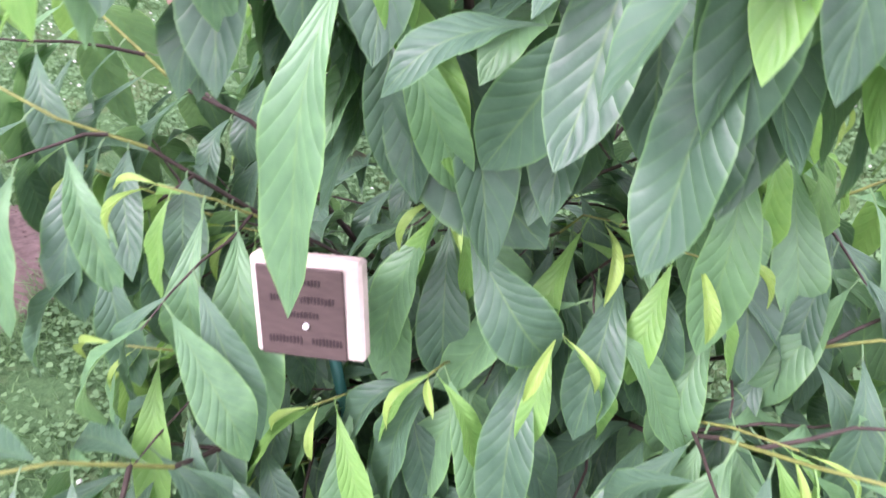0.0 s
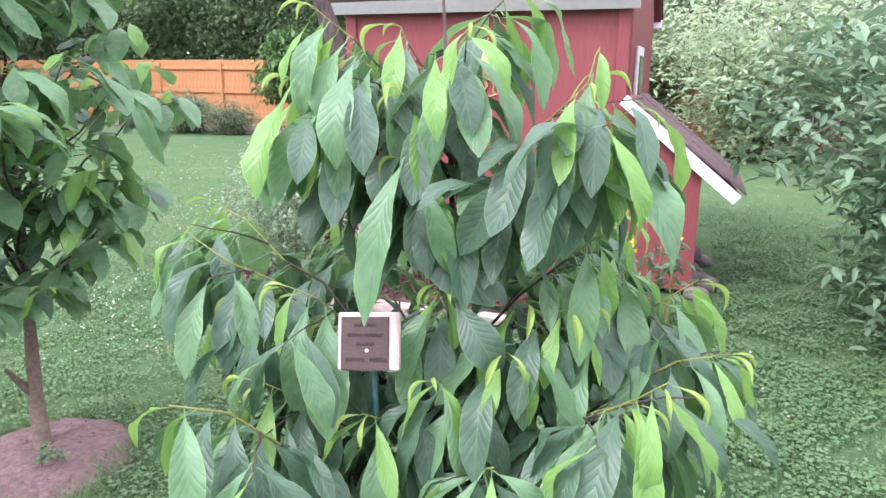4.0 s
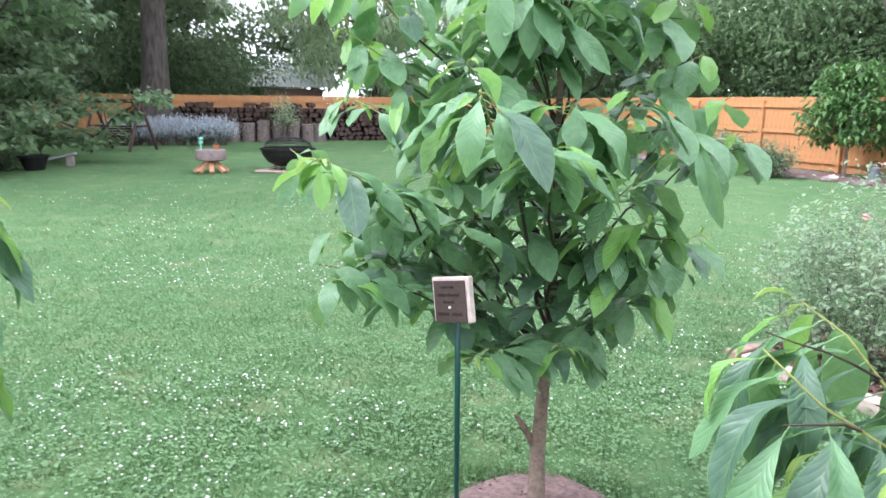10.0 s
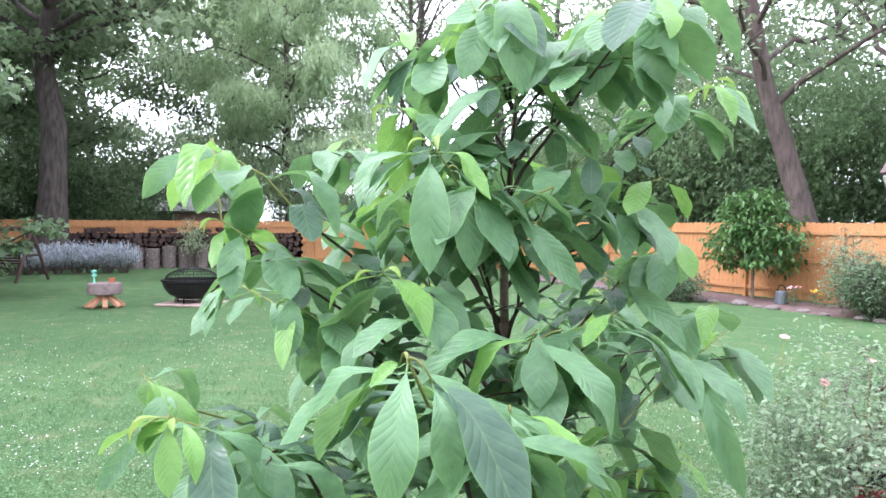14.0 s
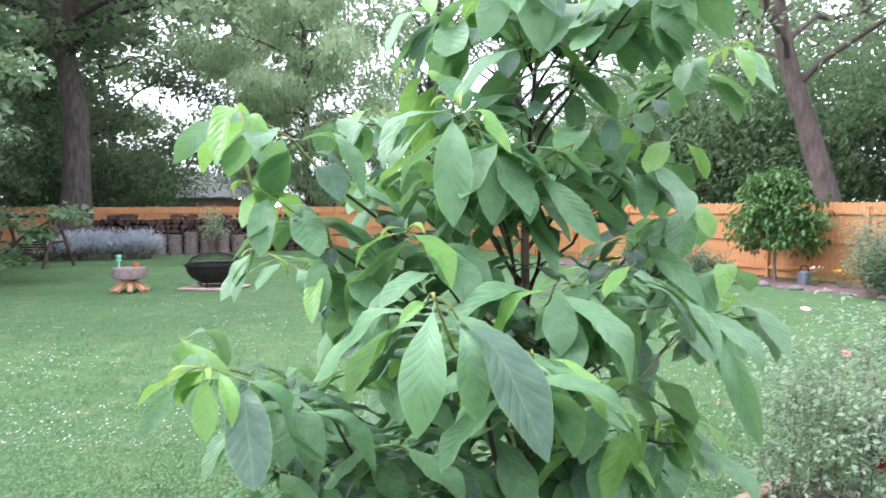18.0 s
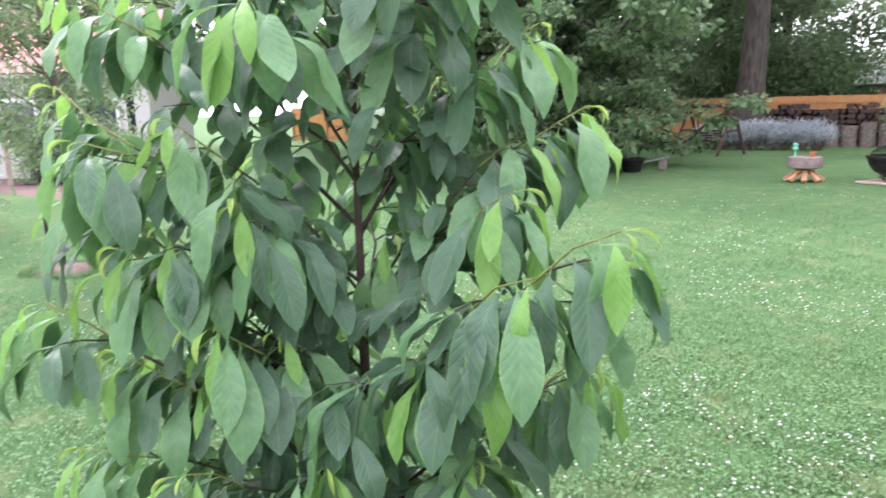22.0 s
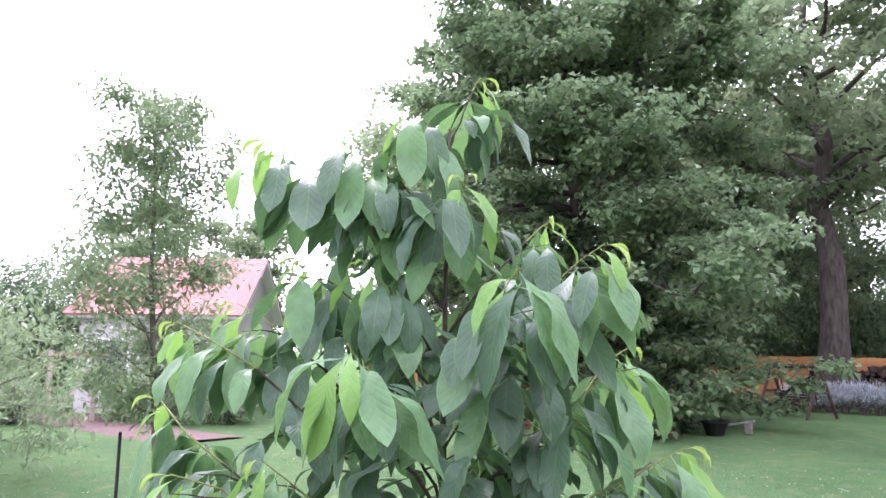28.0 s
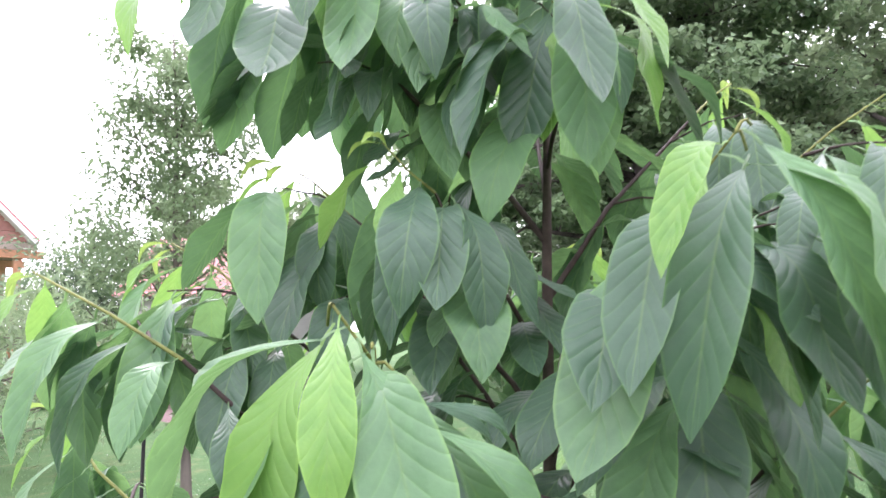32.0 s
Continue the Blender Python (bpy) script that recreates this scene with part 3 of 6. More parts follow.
for front in (1, -1):
    m = SHED @ Matrix.Translation((SW / 2, SD / 2, RIDGE + 0.02)) @ pose(0, 0, 0, 0, 0, 0 if front == 1 else 180) @ pose(0, 0, 0, math.degrees(pitch), 0, 0)
    deck = boxed("roof_deck", (-SW / 2 - 0.06, -slope, -0.02), (SW / 2 + 0.06, 0, 0.0), RED_PAINT, shed, m, 0.003)
    boxed("fascia", (-SW / 2 - 0.07, -slope - 0.02, -0.09), (SW / 2 + 0.07, -slope, 0.012), WHITE_PAINT, shed, m, 0.003, "white fascia board")
    rows = int(slope / 0.14)
    for r in range(rows + 1):
        y0 = -slope - 0.02 + r * 0.14
        x = -SW / 2 - 0.08 - (0.15 if r % 2 else 0)
        while x < SW / 2 + 0.08:
            x1 = min(x + 0.3, SW / 2 + 0.08)
            x0 = max(x, -SW / 2 - 0.08)
            if x1 - x0 > 0.03:
                boxed("shingle", (x0 + 0.003, y0, 0.004 + 0.008 * R.random()), (x1 - 0.003, min(y0 + 0.17, 0.01), 0.018 + 0.006 * R.random()), SHINGLE, shed, m @ pose(0, 0, 0, -0.7, 0, 0), 0.0)
            x += 0.3
# window in the gable wall
win = shed_box("window", (SW + 0.002, 0.55, 1.1), (SW + 0.03, 1.0, 1.75), WHITE_PAINT, "white-framed shed window")
shed_box("pane", (SW + 0.031, 0.61, 1.17), (SW + 0.036, 0.94, 1.68), plain("dark_window_glass", (0.05, 0.06, 0.07), 0.1, grain=5, bump=0.0, spec=0.6), "", 0.0, win)
# lean-to on the gable side
bm = bmesh.new()
prof = [(SW + 0.02, 0.05), (SW + 0.55, 0.05), (SW + 0.55, 0.9), (SW + 0.02, 1.33)]
a = [bm.verts.new(SHED @ V(x, -0.03, z)) for x, z in prof]
c = [bm.verts.new(SHED @ V(x, 0.02, z)) for x, z in prof]
bm.faces.new(a)
bm.faces.new(c[::-1])
for k in range(4):
    bm.faces.new((a[k], c[k], c[(k + 1) % 4], a[(k + 1) % 4]))
bmesh.ops.recalc_face_normals(bm, faces=bm.faces)
part("lean_to_wall", bm, RED_PAINT, shed)
shed_box("lean_to_wall", (SW + 0.51, 0.022, 0.05), (SW + 0.55, 0.9, 0.9), RED_PAINT)
lm = SHED @ Matrix.Translation((SW + 0.02, 0, 1.4)) @ pose(0, 0, 0, 0, 39.5, 0)
boxed("lean_to_roof", (0, -0.1, -0.03), (1.0, 1.1, 0.0), RED_PAINT, shed, lm)
boxed("lean_to_fascia", (0, -0.12, -0.07), (1.02, -0.1, 0.01), WHITE_PAINT, shed, lm, 0.003, "white rake board")
for r in range(8):
    for c in range(5):
        y0 = -0.13 + c * 0.25
        boxed("shingle", (0.88 - r * 0.12, y0 + 0.003, 0.004 + R.random() * 0.006), (1.03 - r * 0.12, y0 + 0.247, 0.016 + R.random() * 0.006), SHINGLE, shed, lm @ pose(0, 0, 0, 0, -1.2, 0), 0.0)

# ---- raised bed in front of the shed ----
BED = Matrix.Translation((-1.82, 4.2, 0)) @ pose(0, 0, 0, 0, 0, -13.5)
bed = thing("raised_bed", "low timber-edged flower bed with dark mulch", "garden bed", at=BED.translation)
boxed("timber", (0.07, -0.045, 0), (1.18, 0.045, 0.09), TIMBER, bed, BED, 0.008)
boxed("timber", (1.2, -0.05, 0), (3.0, 0.04, 0.088), TIMBER, bed, BED, 0.008)
boxed("timber", (-0.045, -0.045, 0), (0.045, 0.84, 0.092), TIMBER_DARK, bed, BED, 0.008)
boxed("timber", (0.05, 0.76, 0), (0.84, 0.85, 0.085), TIMBER_DARK, bed, BED, 0.008)
bm = bmesh.new()
bmesh.ops.create_grid(bm, x_segments=60, y_segments=30, size=1.0)
for v in bm.verts:
    x, y = (v.co.x + 1) * 1.5, (v.co.y + 1) * 0.42
    v.co = BED @ V(x, y, 0.045 + 0.02 * noise.noise((x * 5, y * 5, 0)))
part("mulch", bm, MULCH, bed, "dark brown bark mulch")
g = np.random.default_rng(31)
k = 2600
cu, cv, ca, cl = g.uniform(0.06, 2.95, k), g.uniform(0.06, 0.82, k), g.uniform(0, 6.28, k), g.uniform(0.012, 0.035, k)
cz = 0.062 + g.uniform(-0.012, 0.02, k)
dx, dy, dz = np.cos(ca) * cl, np.sin(ca) * cl, g.normal(0, 0.25, k) * cl
chips = np.stack([np.stack([cu - dx - dy * 0.3, cv - dy + dx * 0.3, cz - dz], 1), np.stack([cu - dx + dy * 0.3, cv - dy - dx * 0.3, cz - dz], 1), np.stack([cu + dx + dy * 0.2, cv + dy - dx * 0.2, cz + dz], 1), np.stack([cu + dx - dy * 0.2, cv + dy + dx * 0.2, cz + dz], 1)], 1).reshape(-1, 3)
chips = chips @ np.array(BED.to_3x3()).T + np.array(BED.translation)
tagged(finish("mulch_litter", mesh_np("mulch_litter", chips, np.arange(4 * k).reshape(k, 4), small_leaf_material("bark_chip", (0.07, 0.035, 0.028), (0.22, 0.13, 0.11), 0.0, 0.9)), None, bed), kind="stuff")

# ---- pawpaw trees ----


def pawpaw_leaf_mesh(name, material, bulge, fold, wide, twist, wave, curl=0.0, segs=12, cross=6):
    """One obovate leaf with a short point, base at the origin, tip at (0, 1, 0), upper side +z, and its stalk behind the base."""
    vs, uv, fs = [], [], []
    for i in range(segs + 1):
        v = i / segs
        w = wide * v ** 1.05 * (1 - v ** 2.3) / 0.4 + 0.006 * (1 - v)
        if i == segs:
            w = 0.004
        z0 = bulge * 4 * v * (1 - v) + curl * math.sin(math.pi * 2 * v) * 0.5
        for j in range(cross + 1):
            u = -1 + 2 * j / cross
            x = u * w * (1 - 0.25 * fold * abs(u))
            z = z0 + fold * abs(u) * w - 0.35 * fold * u * u * w + wave * math.sin(v * 15 + u * 2) * u * u * w
            a = twist * (v - 0.5)
            vs.append((x * math.cos(a) - (z - z0) * math.sin(a), v, z0 + x * math.sin(a) + (z - z0) * math.cos(a)))
            uv.append((0.5 + 0.5 * u, v))
    for i in range(segs):
        for j in range(cross):
            a = i * (cross + 1) + j
            fs.append((a, a + 1, a + cross + 2, a + cross + 1))
    n0 = len(vs)
    for y, z in ((0.01, 0.0), (-0.04, -0.012), (-0.1, -0.05)):
        for x, dz in ((-0.008, 0), (0, 0.01), (0.008, 0)):
            vs.append((x, y, z + dz))
            uv.append((0.5, 0.02))
    for i in range(2):
        for j in range(2):
            a = n0 + i * 3 + j
            fs.append((a, a + 1, a + 4, a + 3))
    return mesh_np(name, vs, fs, material, True, uv)


LEAVES = {}
for age, mat in (("old", LEAF_OLD), ("mid", LEAF_MID), ("new", LEAF_NEW)):
    LEAVES[age] = [pawpaw_leaf_mesh("leaf", mat, bu, fo, wi, tw, wa, cu) for bu, fo, wi, tw, wa, cu in (
        (0.12, 0.3, 0.195, 0.45, 0.1, 0.02), (0.16, 0.42, 0.185, -0.6, 0.1, 0.06), (0.08, 0.22, 0.205, 0.5, 0.12, -0.05), (0.06, 0.38, 0.2, 0.3, 0.09, 0.12),
        (0.2, 0.5, 0.18, -0.35, 0.12, 0.09), (0.14, 0.18, 0.19, 0.25, 0.14, 0.11), (0.1, 0.32, 0.2, -0.5, 0.1, 0.05), (0.19, 0.26, 0.185, 0.7, 0.11, -0.04))]
LEAVES["bud"] = [pawpaw_leaf_mesh("young_leaf", LEAF_BUD, 0.22, 1.1, 0.15, 0.3, 0.06), pawpaw_leaf_mesh("young_leaf", LEAF_BUD, 0.3, 1.3, 0.13, -0.4, 0.06)]

# tips of the leafy shoots, tier by tier
TRUNK_A = [((0.17, 1.33, -0.03), 0.02), ((0.165, 1.33, 0.4), 0.016), ((0.14, 1.32, 0.9), 0.012), ((0.12, 1.3, 1.35), 0.007), ((0.1, 1.28, 1.75), 0.003)]
TRUNK_B = [((-1.56, 1.92, -0.03), 0.05), ((-1.59, 1.96, 0.04), 0.036), ((-1.68, 2.07, 0.2), 0.03), ((-1.65, 2.06, 0.6), 0.022), ((-1.58, 2.0, 1.15), 0.017), ((-1.52, 1.9, 1.7), 0.01), ((-1.46, 1.86, 2.08), 0.005)]
TRUNK_C = [((-2.62, -0.36, -0.03), 0.028), ((-2.62, -0.36, 0.5), 0.02), ((-2.62, -0.36, 1.2), 0.013), ((-2.62, -0.36, 2.0), 0.008), ((-2.6, -0.35, 2.6), 0.004)]
LOW_A = [(-0.378, 0.738, 0.933), (0.115, 0.964, 0.913), (-0.045, 0.979, 0.81), (0.256, 0.831, 0.784), (0.54, 0.92, 0.9), (0.584, 0.82, 0.993), (0.753, 1.024, 0.976), (-0.25, 0.78, 0.64), (-0.16, 0.97, 0.64), (0.07, 1.07, 0.64),
         (0.44, 0.89, 0.64), (0.67, 1.07, 0.64), (0.5, 1.7, 0.75), (0.05, 1.85, 0.85), (-0.4, 1.6, 0.75), (-0.19, 1.15, 0.97), (0.3, 1.75, 0.6), (-0.35, 1.15, 0.7), (-0.3, 1.0, 0.87)]
HIGH_A = [(-0.53, 1.19, 1.17), (-0.56, 1.44, 1.2), (-0.27, 1.28, 1.55), (-0.16, 1.34, 1.43), (-0.02, 1.29, 1.68), (0.18, 1.1, 1.67), (0.28, 1.35, 1.78), (0.42, 0.98, 1.55), (0.52, 1.04, 1.5), (0.58, 1.25, 1.1),
          (0.74, 1.27, 1.07), (0.32, 1.12, 1.05), (0.6, 1.55, 1.2), (0.15, 1.8, 1.2), (-0.3, 1.7, 1.15), (0.044, 1.112, 1.375), (0.1, 1.55, 1.6), (-0.12, 1.2, 1.62), (-0.22, 1.3, 1.72), (0.02, 1.15, 1.52), (-0.25, 1.1, 1.07), (0.12, 1.08, 1.1), (0.42, 1.05, 1.06), (0.27, 1.0, 0.97), (-0.42, 1.2, 1.02), (0.52, 1.15, 1.22)]
LOW_B = [(-1.75, 1.15, 1.07), (-1.493, 1.5, 0.81), (-1.34, 1.75, 0.82), (-1.36, 1.94, 0.87), (-1.3, 2.21, 0.95), (-2.08, 1.5, 1.03), (-2.31, 1.54, 1.1), (-2.03, 1.53, 1.22), (-1.531, 1.44, 1.236), (-1.49, 1.7, 1.22),
         (-1.27, 1.8, 1.2), (-1.27, 1.98, 1.17), (-1.77, 1.62, 0.92), (-2.11, 1.82, 1.08), (-1.3, 2.5, 1.1), (-2.25, 2.15, 1.15)]
MIDDLE_B = [(-1.747, 1.13, 1.42), (-2.17, 1.29, 1.42), (-1.78, 1.44, 1.61), (-2.46, 1.75, 1.6), (-1.178, 1.165, 1.598), (-1.162, 1.4, 1.479), (-1.514, 1.453, 1.688), (-1.215, 1.554, 1.583), (-1.15, 1.8, 1.37), (-1.153, 1.912, 1.245),
            (-1.24, 2.334, 1.75), (-1.151, 2.45, 1.49), (-1.09, 2.2, 1.6), (-2.1, 2.35, 1.55), (-1.6, 2.6, 1.55), (-1.12, 1.7, 1.62), (-1.5, 1.52, 1.48), (-1.68, 1.45, 1.38), (-1.95, 1.75, 1.5)]
HIGH_B = [(-1.861, 1.297, 1.947), (-2.128, 1.964, 2.054), (-1.54, 1.78, 2.31), (-1.6, 2.01, 2.42), (-1.72, 1.75, 2.25), (-1.27, 1.97, 2.29), (-1.09, 1.83, 2.26), (-1.13, 2.11, 2.34), (-1.2, 2.43, 2.18), (-1.4, 1.48, 1.94),
          (-1.57, 1.93, 1.99), (-1.29, 1.9, 1.95), (-1.19, 2.09, 1.9), (-2.06, 1.9, 1.84), (-1.94, 1.37, 1.79), (-1.8, 2.35, 2.0), (-1.45, 1.62, 1.8), (-1.68, 1.65, 1.87), (-1.25, 1.68, 1.86), (-1.36, 1.72, 2.1), (-1.62, 1.6, 2.05)]
LOW_C = [(-1.989, 0.32, 1.355), (-2.046, 0.04, 1.107), (-1.98, 0.12, 1.25), (-2.167, -0.699, 1.09), (-2.146, -0.297, 0.962), (-2.415, -1.06, 0.933), (-2.49, -1.34, 1.09), (-2.12, -0.79, 0.7), (-2.12, -0.41, 0.72), (-2.33, -1.14, 0.67),
         (-2.26, 0.31, 0.95), (-2.22, -0.14, 1.01), (-2.27, -0.55, 1.04), (-2.15, 0.0, 0.72), (-3.1, -0.6, 0.95), (-3.1, 0.1, 1.0), (-2.6, 0.35, 0.85), (-2.95, -1.05, 0.95)]
MIDDLE_C = [(-2.669, 0.37, 1.638), (-2.511, 0.169, 1.565), (-2.322, -1.072, 1.57), (-2.815, -1.373, 1.732), (-2.25, -0.8, 1.63), (-2.13, -0.545, 1.922), (-2.8, -0.2, 1.68), (-2.5, -0.08, 1.95), (-3.05, 0.26, 1.93), (-2.452, -1.147, 1.986),
            (-2.55, -0.25, 1.26), (-2.61, -0.68, 1.28), (-2.43, -0.73, 1.47), (-3.15, -0.8, 1.5), (-3.25, -0.35, 1.45), (-2.65, 0.18, 1.87), (-2.68, -1.33, 1.4), (-3.1, -0.1, 1.75), (-2.35, -1.0, 1.27), (-2.3, -0.85, 1.33), (-2.25, 0.1, 1.42), (-2.2, -0.62, 1.42)]
HIGH_C = [(-2.58, -0.94, 2.58), (-2.5, -0.67, 2.57), (-2.5, -0.45, 2.66), (-2.7, -0.26, 2.82), (-2.56, -0.56, 2.5), (-2.85, -0.02, 2.36), (-2.58, 0.13, 2.24), (-2.276, -0.144, 2.113), (-2.431, -0.286, 2.408), (-2.71, -1.07, 2.06),
          (-2.7, -0.84, 2.2), (-2.43, -0.58, 2.16), (-2.95, -0.4, 2.45), (-2.95, -0.75, 2.1), (-3.05, -0.3, 2.1)]

branch_inverse = {}


def place_leaf(branch, base, d, ln, face, age, rng, breadth=1.0):
    """Hang one leaf of length ln from base along d with its upper side towards face."""
    y = d.normalized()
    z = (face - y * face.dot(y)).normalized()
    x = y.cross(z)
    ob = new("leaf" if age != "bud" else "young_leaf", rng.choice(LEAVES[age]))
    ob.parent = branch
    w = ln * rng.uniform(0.88, 1.08) * breadth
    h = ln * rng.uniform(0.7, 1.25)
    m = Matrix(((x.x * w, y.x * ln, z.x * h, base.x), (x.y * w, y.y * ln, z.y * h, base.y), (x.z * w, y.z * ln, z.z * h, base.z), (0, 0, 0, 1)))
    ob.matrix_basis = branch_inverse[branch.name] @ m
    return ob


def twig(tree, pts, radii, material, name="branch"):
    tb = Tubes(6)
    tb.add(pts, radii)
    me = tb.mesh(name, material)
    if name == "branch":
        me.materials.append(TWIG_NEW)
        for p in me.polygons[6 * (len(pts) - 3):]:
            p.material_index = 1
    ob = finish(name, me, None, tree)
    branch_inverse[ob.name] = parent_world(ob).inverted()
    return ob


def along(pts, back):
    """The place and direction on a limb, that far back from its tip."""
    for a, b in zip(pts[::-1], pts[-2::-1]):
        ln = (a - b).length
        if back <= ln:
            return a.lerp(b, back / ln), (a - b).normalized()
        back -= ln
    return pts[0].copy(), (pts[1] - pts[0]).normalized()


def dress(branch, pts, reach, habit, rng, k=0, scale=1.0):
    """Leaves in two rows along the outer part of a shoot: folded young ones at the tip, then pale, then full-grown dark ones that hang."""
    size, droop, fan, breadth, pale, tight = habit
    size *= scale
    back, sgn = 0.015 if k else 0.0, rng.choice((-1, 1))
    first = k
    while back < reach:
        p, fwd = along(pts, back)
        flat = V(fwd.x, fwd.y, 0)
        flat = flat.normalized() if flat.length > 0.25 else V(rng.uniform(-1, 1), rng.uniform(-1, 1), 0).normalized()
        lat = V(-flat.y, flat.x, 0)
        if k < 2:
            age, ln, phi, dr, step = "bud", size * rng.uniform(0.2, 0.38), 0.5, droop * rng.uniform(0.3, 0.9), 0.012
        elif k < 4:
            age, ln, phi, dr, step = "new", size * rng.uniform(0.5, 0.85), 0.8, droop * rng.uniform(0.85, 1.05), 0.018
        elif k < 7:
            r = rng.random()
            age, ln, phi, dr, step = ("new" if r < 0.17 else "mid" if r < 0.74 + 0.2 * pale else "old"), size * rng.uniform(0.8, 1.1), 0.9, droop, 0.024
        elif k < 11:
            age, ln, phi, dr, step = ("mid" if rng.random() < pale else "old"), size * rng.uniform(0.75, 1.05), 1.0, droop * rng.uniform(0.75, 1.0), 0.03
        else:
            age, ln, phi, dr, step = ("mid" if rng.random() < pale * 0.5 else "old"), size * rng.uniform(0.55, 0.85), 1.25, droop * rng.uniform(0.3, 0.85), 0.042
        phi = sgn * fan * phi * rng.uniform(0.5, 1.2)
        dr += rng.gauss(0, 0.12)
        h = flat * math.cos(phi) + lat * math.sin(phi)
        d = h * math.cos(dr) - V(0, 0, 1) * math.sin(dr)
        face = h * math.sin(dr) + V(0, 0, math.cos(dr) + 0.15) + lat * rng.uniform(-0.35, 0.35) + flat * rng.uniform(-0.1, 0.3)
        base = p + d * 0.1 * ln + face.normalized() * 0.045 * ln
        if base.z + d.z * ln > 0.03:
            place_leaf(branch, base, d, ln, face, age, rng, breadth * (0.78 if age == "new" else 1.0))
        back += step * tight * rng.uniform(0.75, 1.3)
        k += 1
        sgn = -sgn


BOUGHS = {}


def pawpaw(label, trunk, shoots, seed, habit, bark, bare=0.12, rise=0.55, tips=1.0, dense=1.0, fork=0.2):
    """trunk: points and radii; shoots: tips of the leafy shoots; habit: leaf length, droop and fan in radians, breadth, share of pale leaves, spacing; bare: share of a branch with no leaves; tips: share of shoots with folded young leaves; dense: share of the side twigs that grew; fork: height of the lowest branch."""
    rng = random.Random(seed)
    root = Vector(trunk[0][0])
    tree = thing("pawpaw_tree", label, "tree", "young pawpaw trees", at=root)
    axis = [Vector(p) for p, r in trunk]
    tb = Tubes(9)
    tb.add(axis, [r for p, r in trunk])
    stem = finish("trunk", tb.mesh("trunk", bark), None, tree)
    branch_inverse[stem.name] = parent_world(stem).inverted()
    BOUGHS[tree.name] = []
    for tip in shoots:
        tip = Vector(tip)
        base = axis[1]
        for k in range(4):
            wide = math.hypot(tip.x - base.x, tip.y - base.y)
            z = min(max(fork, tip.z - rise * wide - 0.12), axis[-1].z - 0.05)
            for a, b in zip(axis, axis[1:]):
                if a.z <= z <= b.z:
                    base = a.lerp(b, (z - a.z) / (b.z - a.z))
        ln = (tip - base).length
        pts = bent(base, tip, 0.06 * wide, 8, 0.02, rng)
        pts[-1] = pts[-1] - V(0, 0, 0.012)
        r0 = 0.0025 + 0.0045 * ln
        ob = twig(tree, pts, [r0 * (1 - 0.75 * i / 7) for i in range(8)], TWIG_DARK)
        BOUGHS[tree.name].append((ob, pts))
        dress(ob, pts, ln * (1 - bare), habit, rng, 0 if rng.random() < tips else 3, rng.uniform(0.9, 1.1))
        # shorter leafy twigs off the longer branches
        for f in ((0.3, 0.48, 0.66, 0.8) if ln > 0.6 else (0.35, 0.65) if ln > 0.3 else (0.5,)):
            if rng.random() > dense:
                continue
            p, fwd = along(pts, ln * (1 - f))
            turn = rng.choice((-1, 1)) * rng.uniform(0.6, 1.2)
            d = V(fwd.x * math.cos(turn) - fwd.y * math.sin(turn), fwd.x * math.sin(turn) + fwd.y * math.cos(turn), rng.uniform(-0.1, 0.3))
            side = bent(p, p + d.normalized() * rng.uniform(0.1, 0.2) * min(1.2, ln / 0.6), 0.01, 5, 0.03, rng)
            ob = twig(tree, side, [r0 * 0.5 * (1 - 0.6 * i / 4) for i in range(5)], TWIG_DARK, "side_twig")
            dress(ob, side, 0.15, habit, rng, 6 if f > 0.6 else 11, 0.9)
    return tree


def lone_leaf(tree, base, tip, age, breadth, face, seed):
    """One conspicuous leaf on a short twig of its own."""
    base, tip, rng = Vector(base), Vector(tip), random.Random(seed)
    q = min((p for ob, pts in BOUGHS[tree.name] for p in pts[2:]), key=lambda p: (p - base).length)
    back = base - (tip - base) * 0.08
    ob = twig(tree, bent(q, back, 0.01, 4, 0.02, rng), [0.0025, 0.002, 0.0018, 0.0016], TWIG_NEW, "side_twig")
    place_leaf(ob, base, tip - base, (tip - base).length, Vector(face), age, rng, breadth)


A = pawpaw("young pawpaw tree with long drooping leaves behind a small sign", TRUNK_A, LOW_A + HIGH_A, 1, (0.255, 1.1, 1.25, 0.88, 0.25, 1.0), BARK_DARK, 0.15, 0.75, 0.75)
B = pawpaw("young pawpaw tree with broad glossy leaves and a bare lower trunk", TRUNK_B, LOW_B + MIDDLE_B + HIGH_B, 2, (0.215, 0.66, 2.1, 1.12, 0.9, 0.68), BARK_YOUNG, 0.54, 0.75, 0.3, 0.55, 0.62)
C = pawpaw("bushy young pawpaw tree with drooping leaves on the open lawn", TRUNK_C, LOW_C + MIDDLE_C + HIGH_C, 3, (0.265, 1.08, 1.25, 0.98, 0.22, 1.0), BARK_DARK, 0.16, 0.75, 0.8, 0.8)
# large leaves that stand out at the tips of the near shoots
twig(B, [V(-1.678, 2.068, 0.22), V(-1.705, 2.045, 0.28), V(-1.73, 2.02, 0.34), V(-1.745, 2.005, 0.37)], [0.018, 0.015, 0.012, 0.008], BARK_YOUNG, "side_stem")
lone_leaf(A, (0.034, 1.054, 1.355), (-0.026, 0.917, 1.032), "mid", 0.62, (-0.5, -1, 0.3), 1)
lone_leaf(A, (0.074, 1.071, 1.318), (0.149, 1.047, 1.111), "mid", 0.85, (0.2, -1, 0.3), 2)
lone_leaf(A, (0.03, 1.167, 1.239), (0.243, 1.052, 1.042), "old", 1.15, (0.0, -1, 0.5), 3)
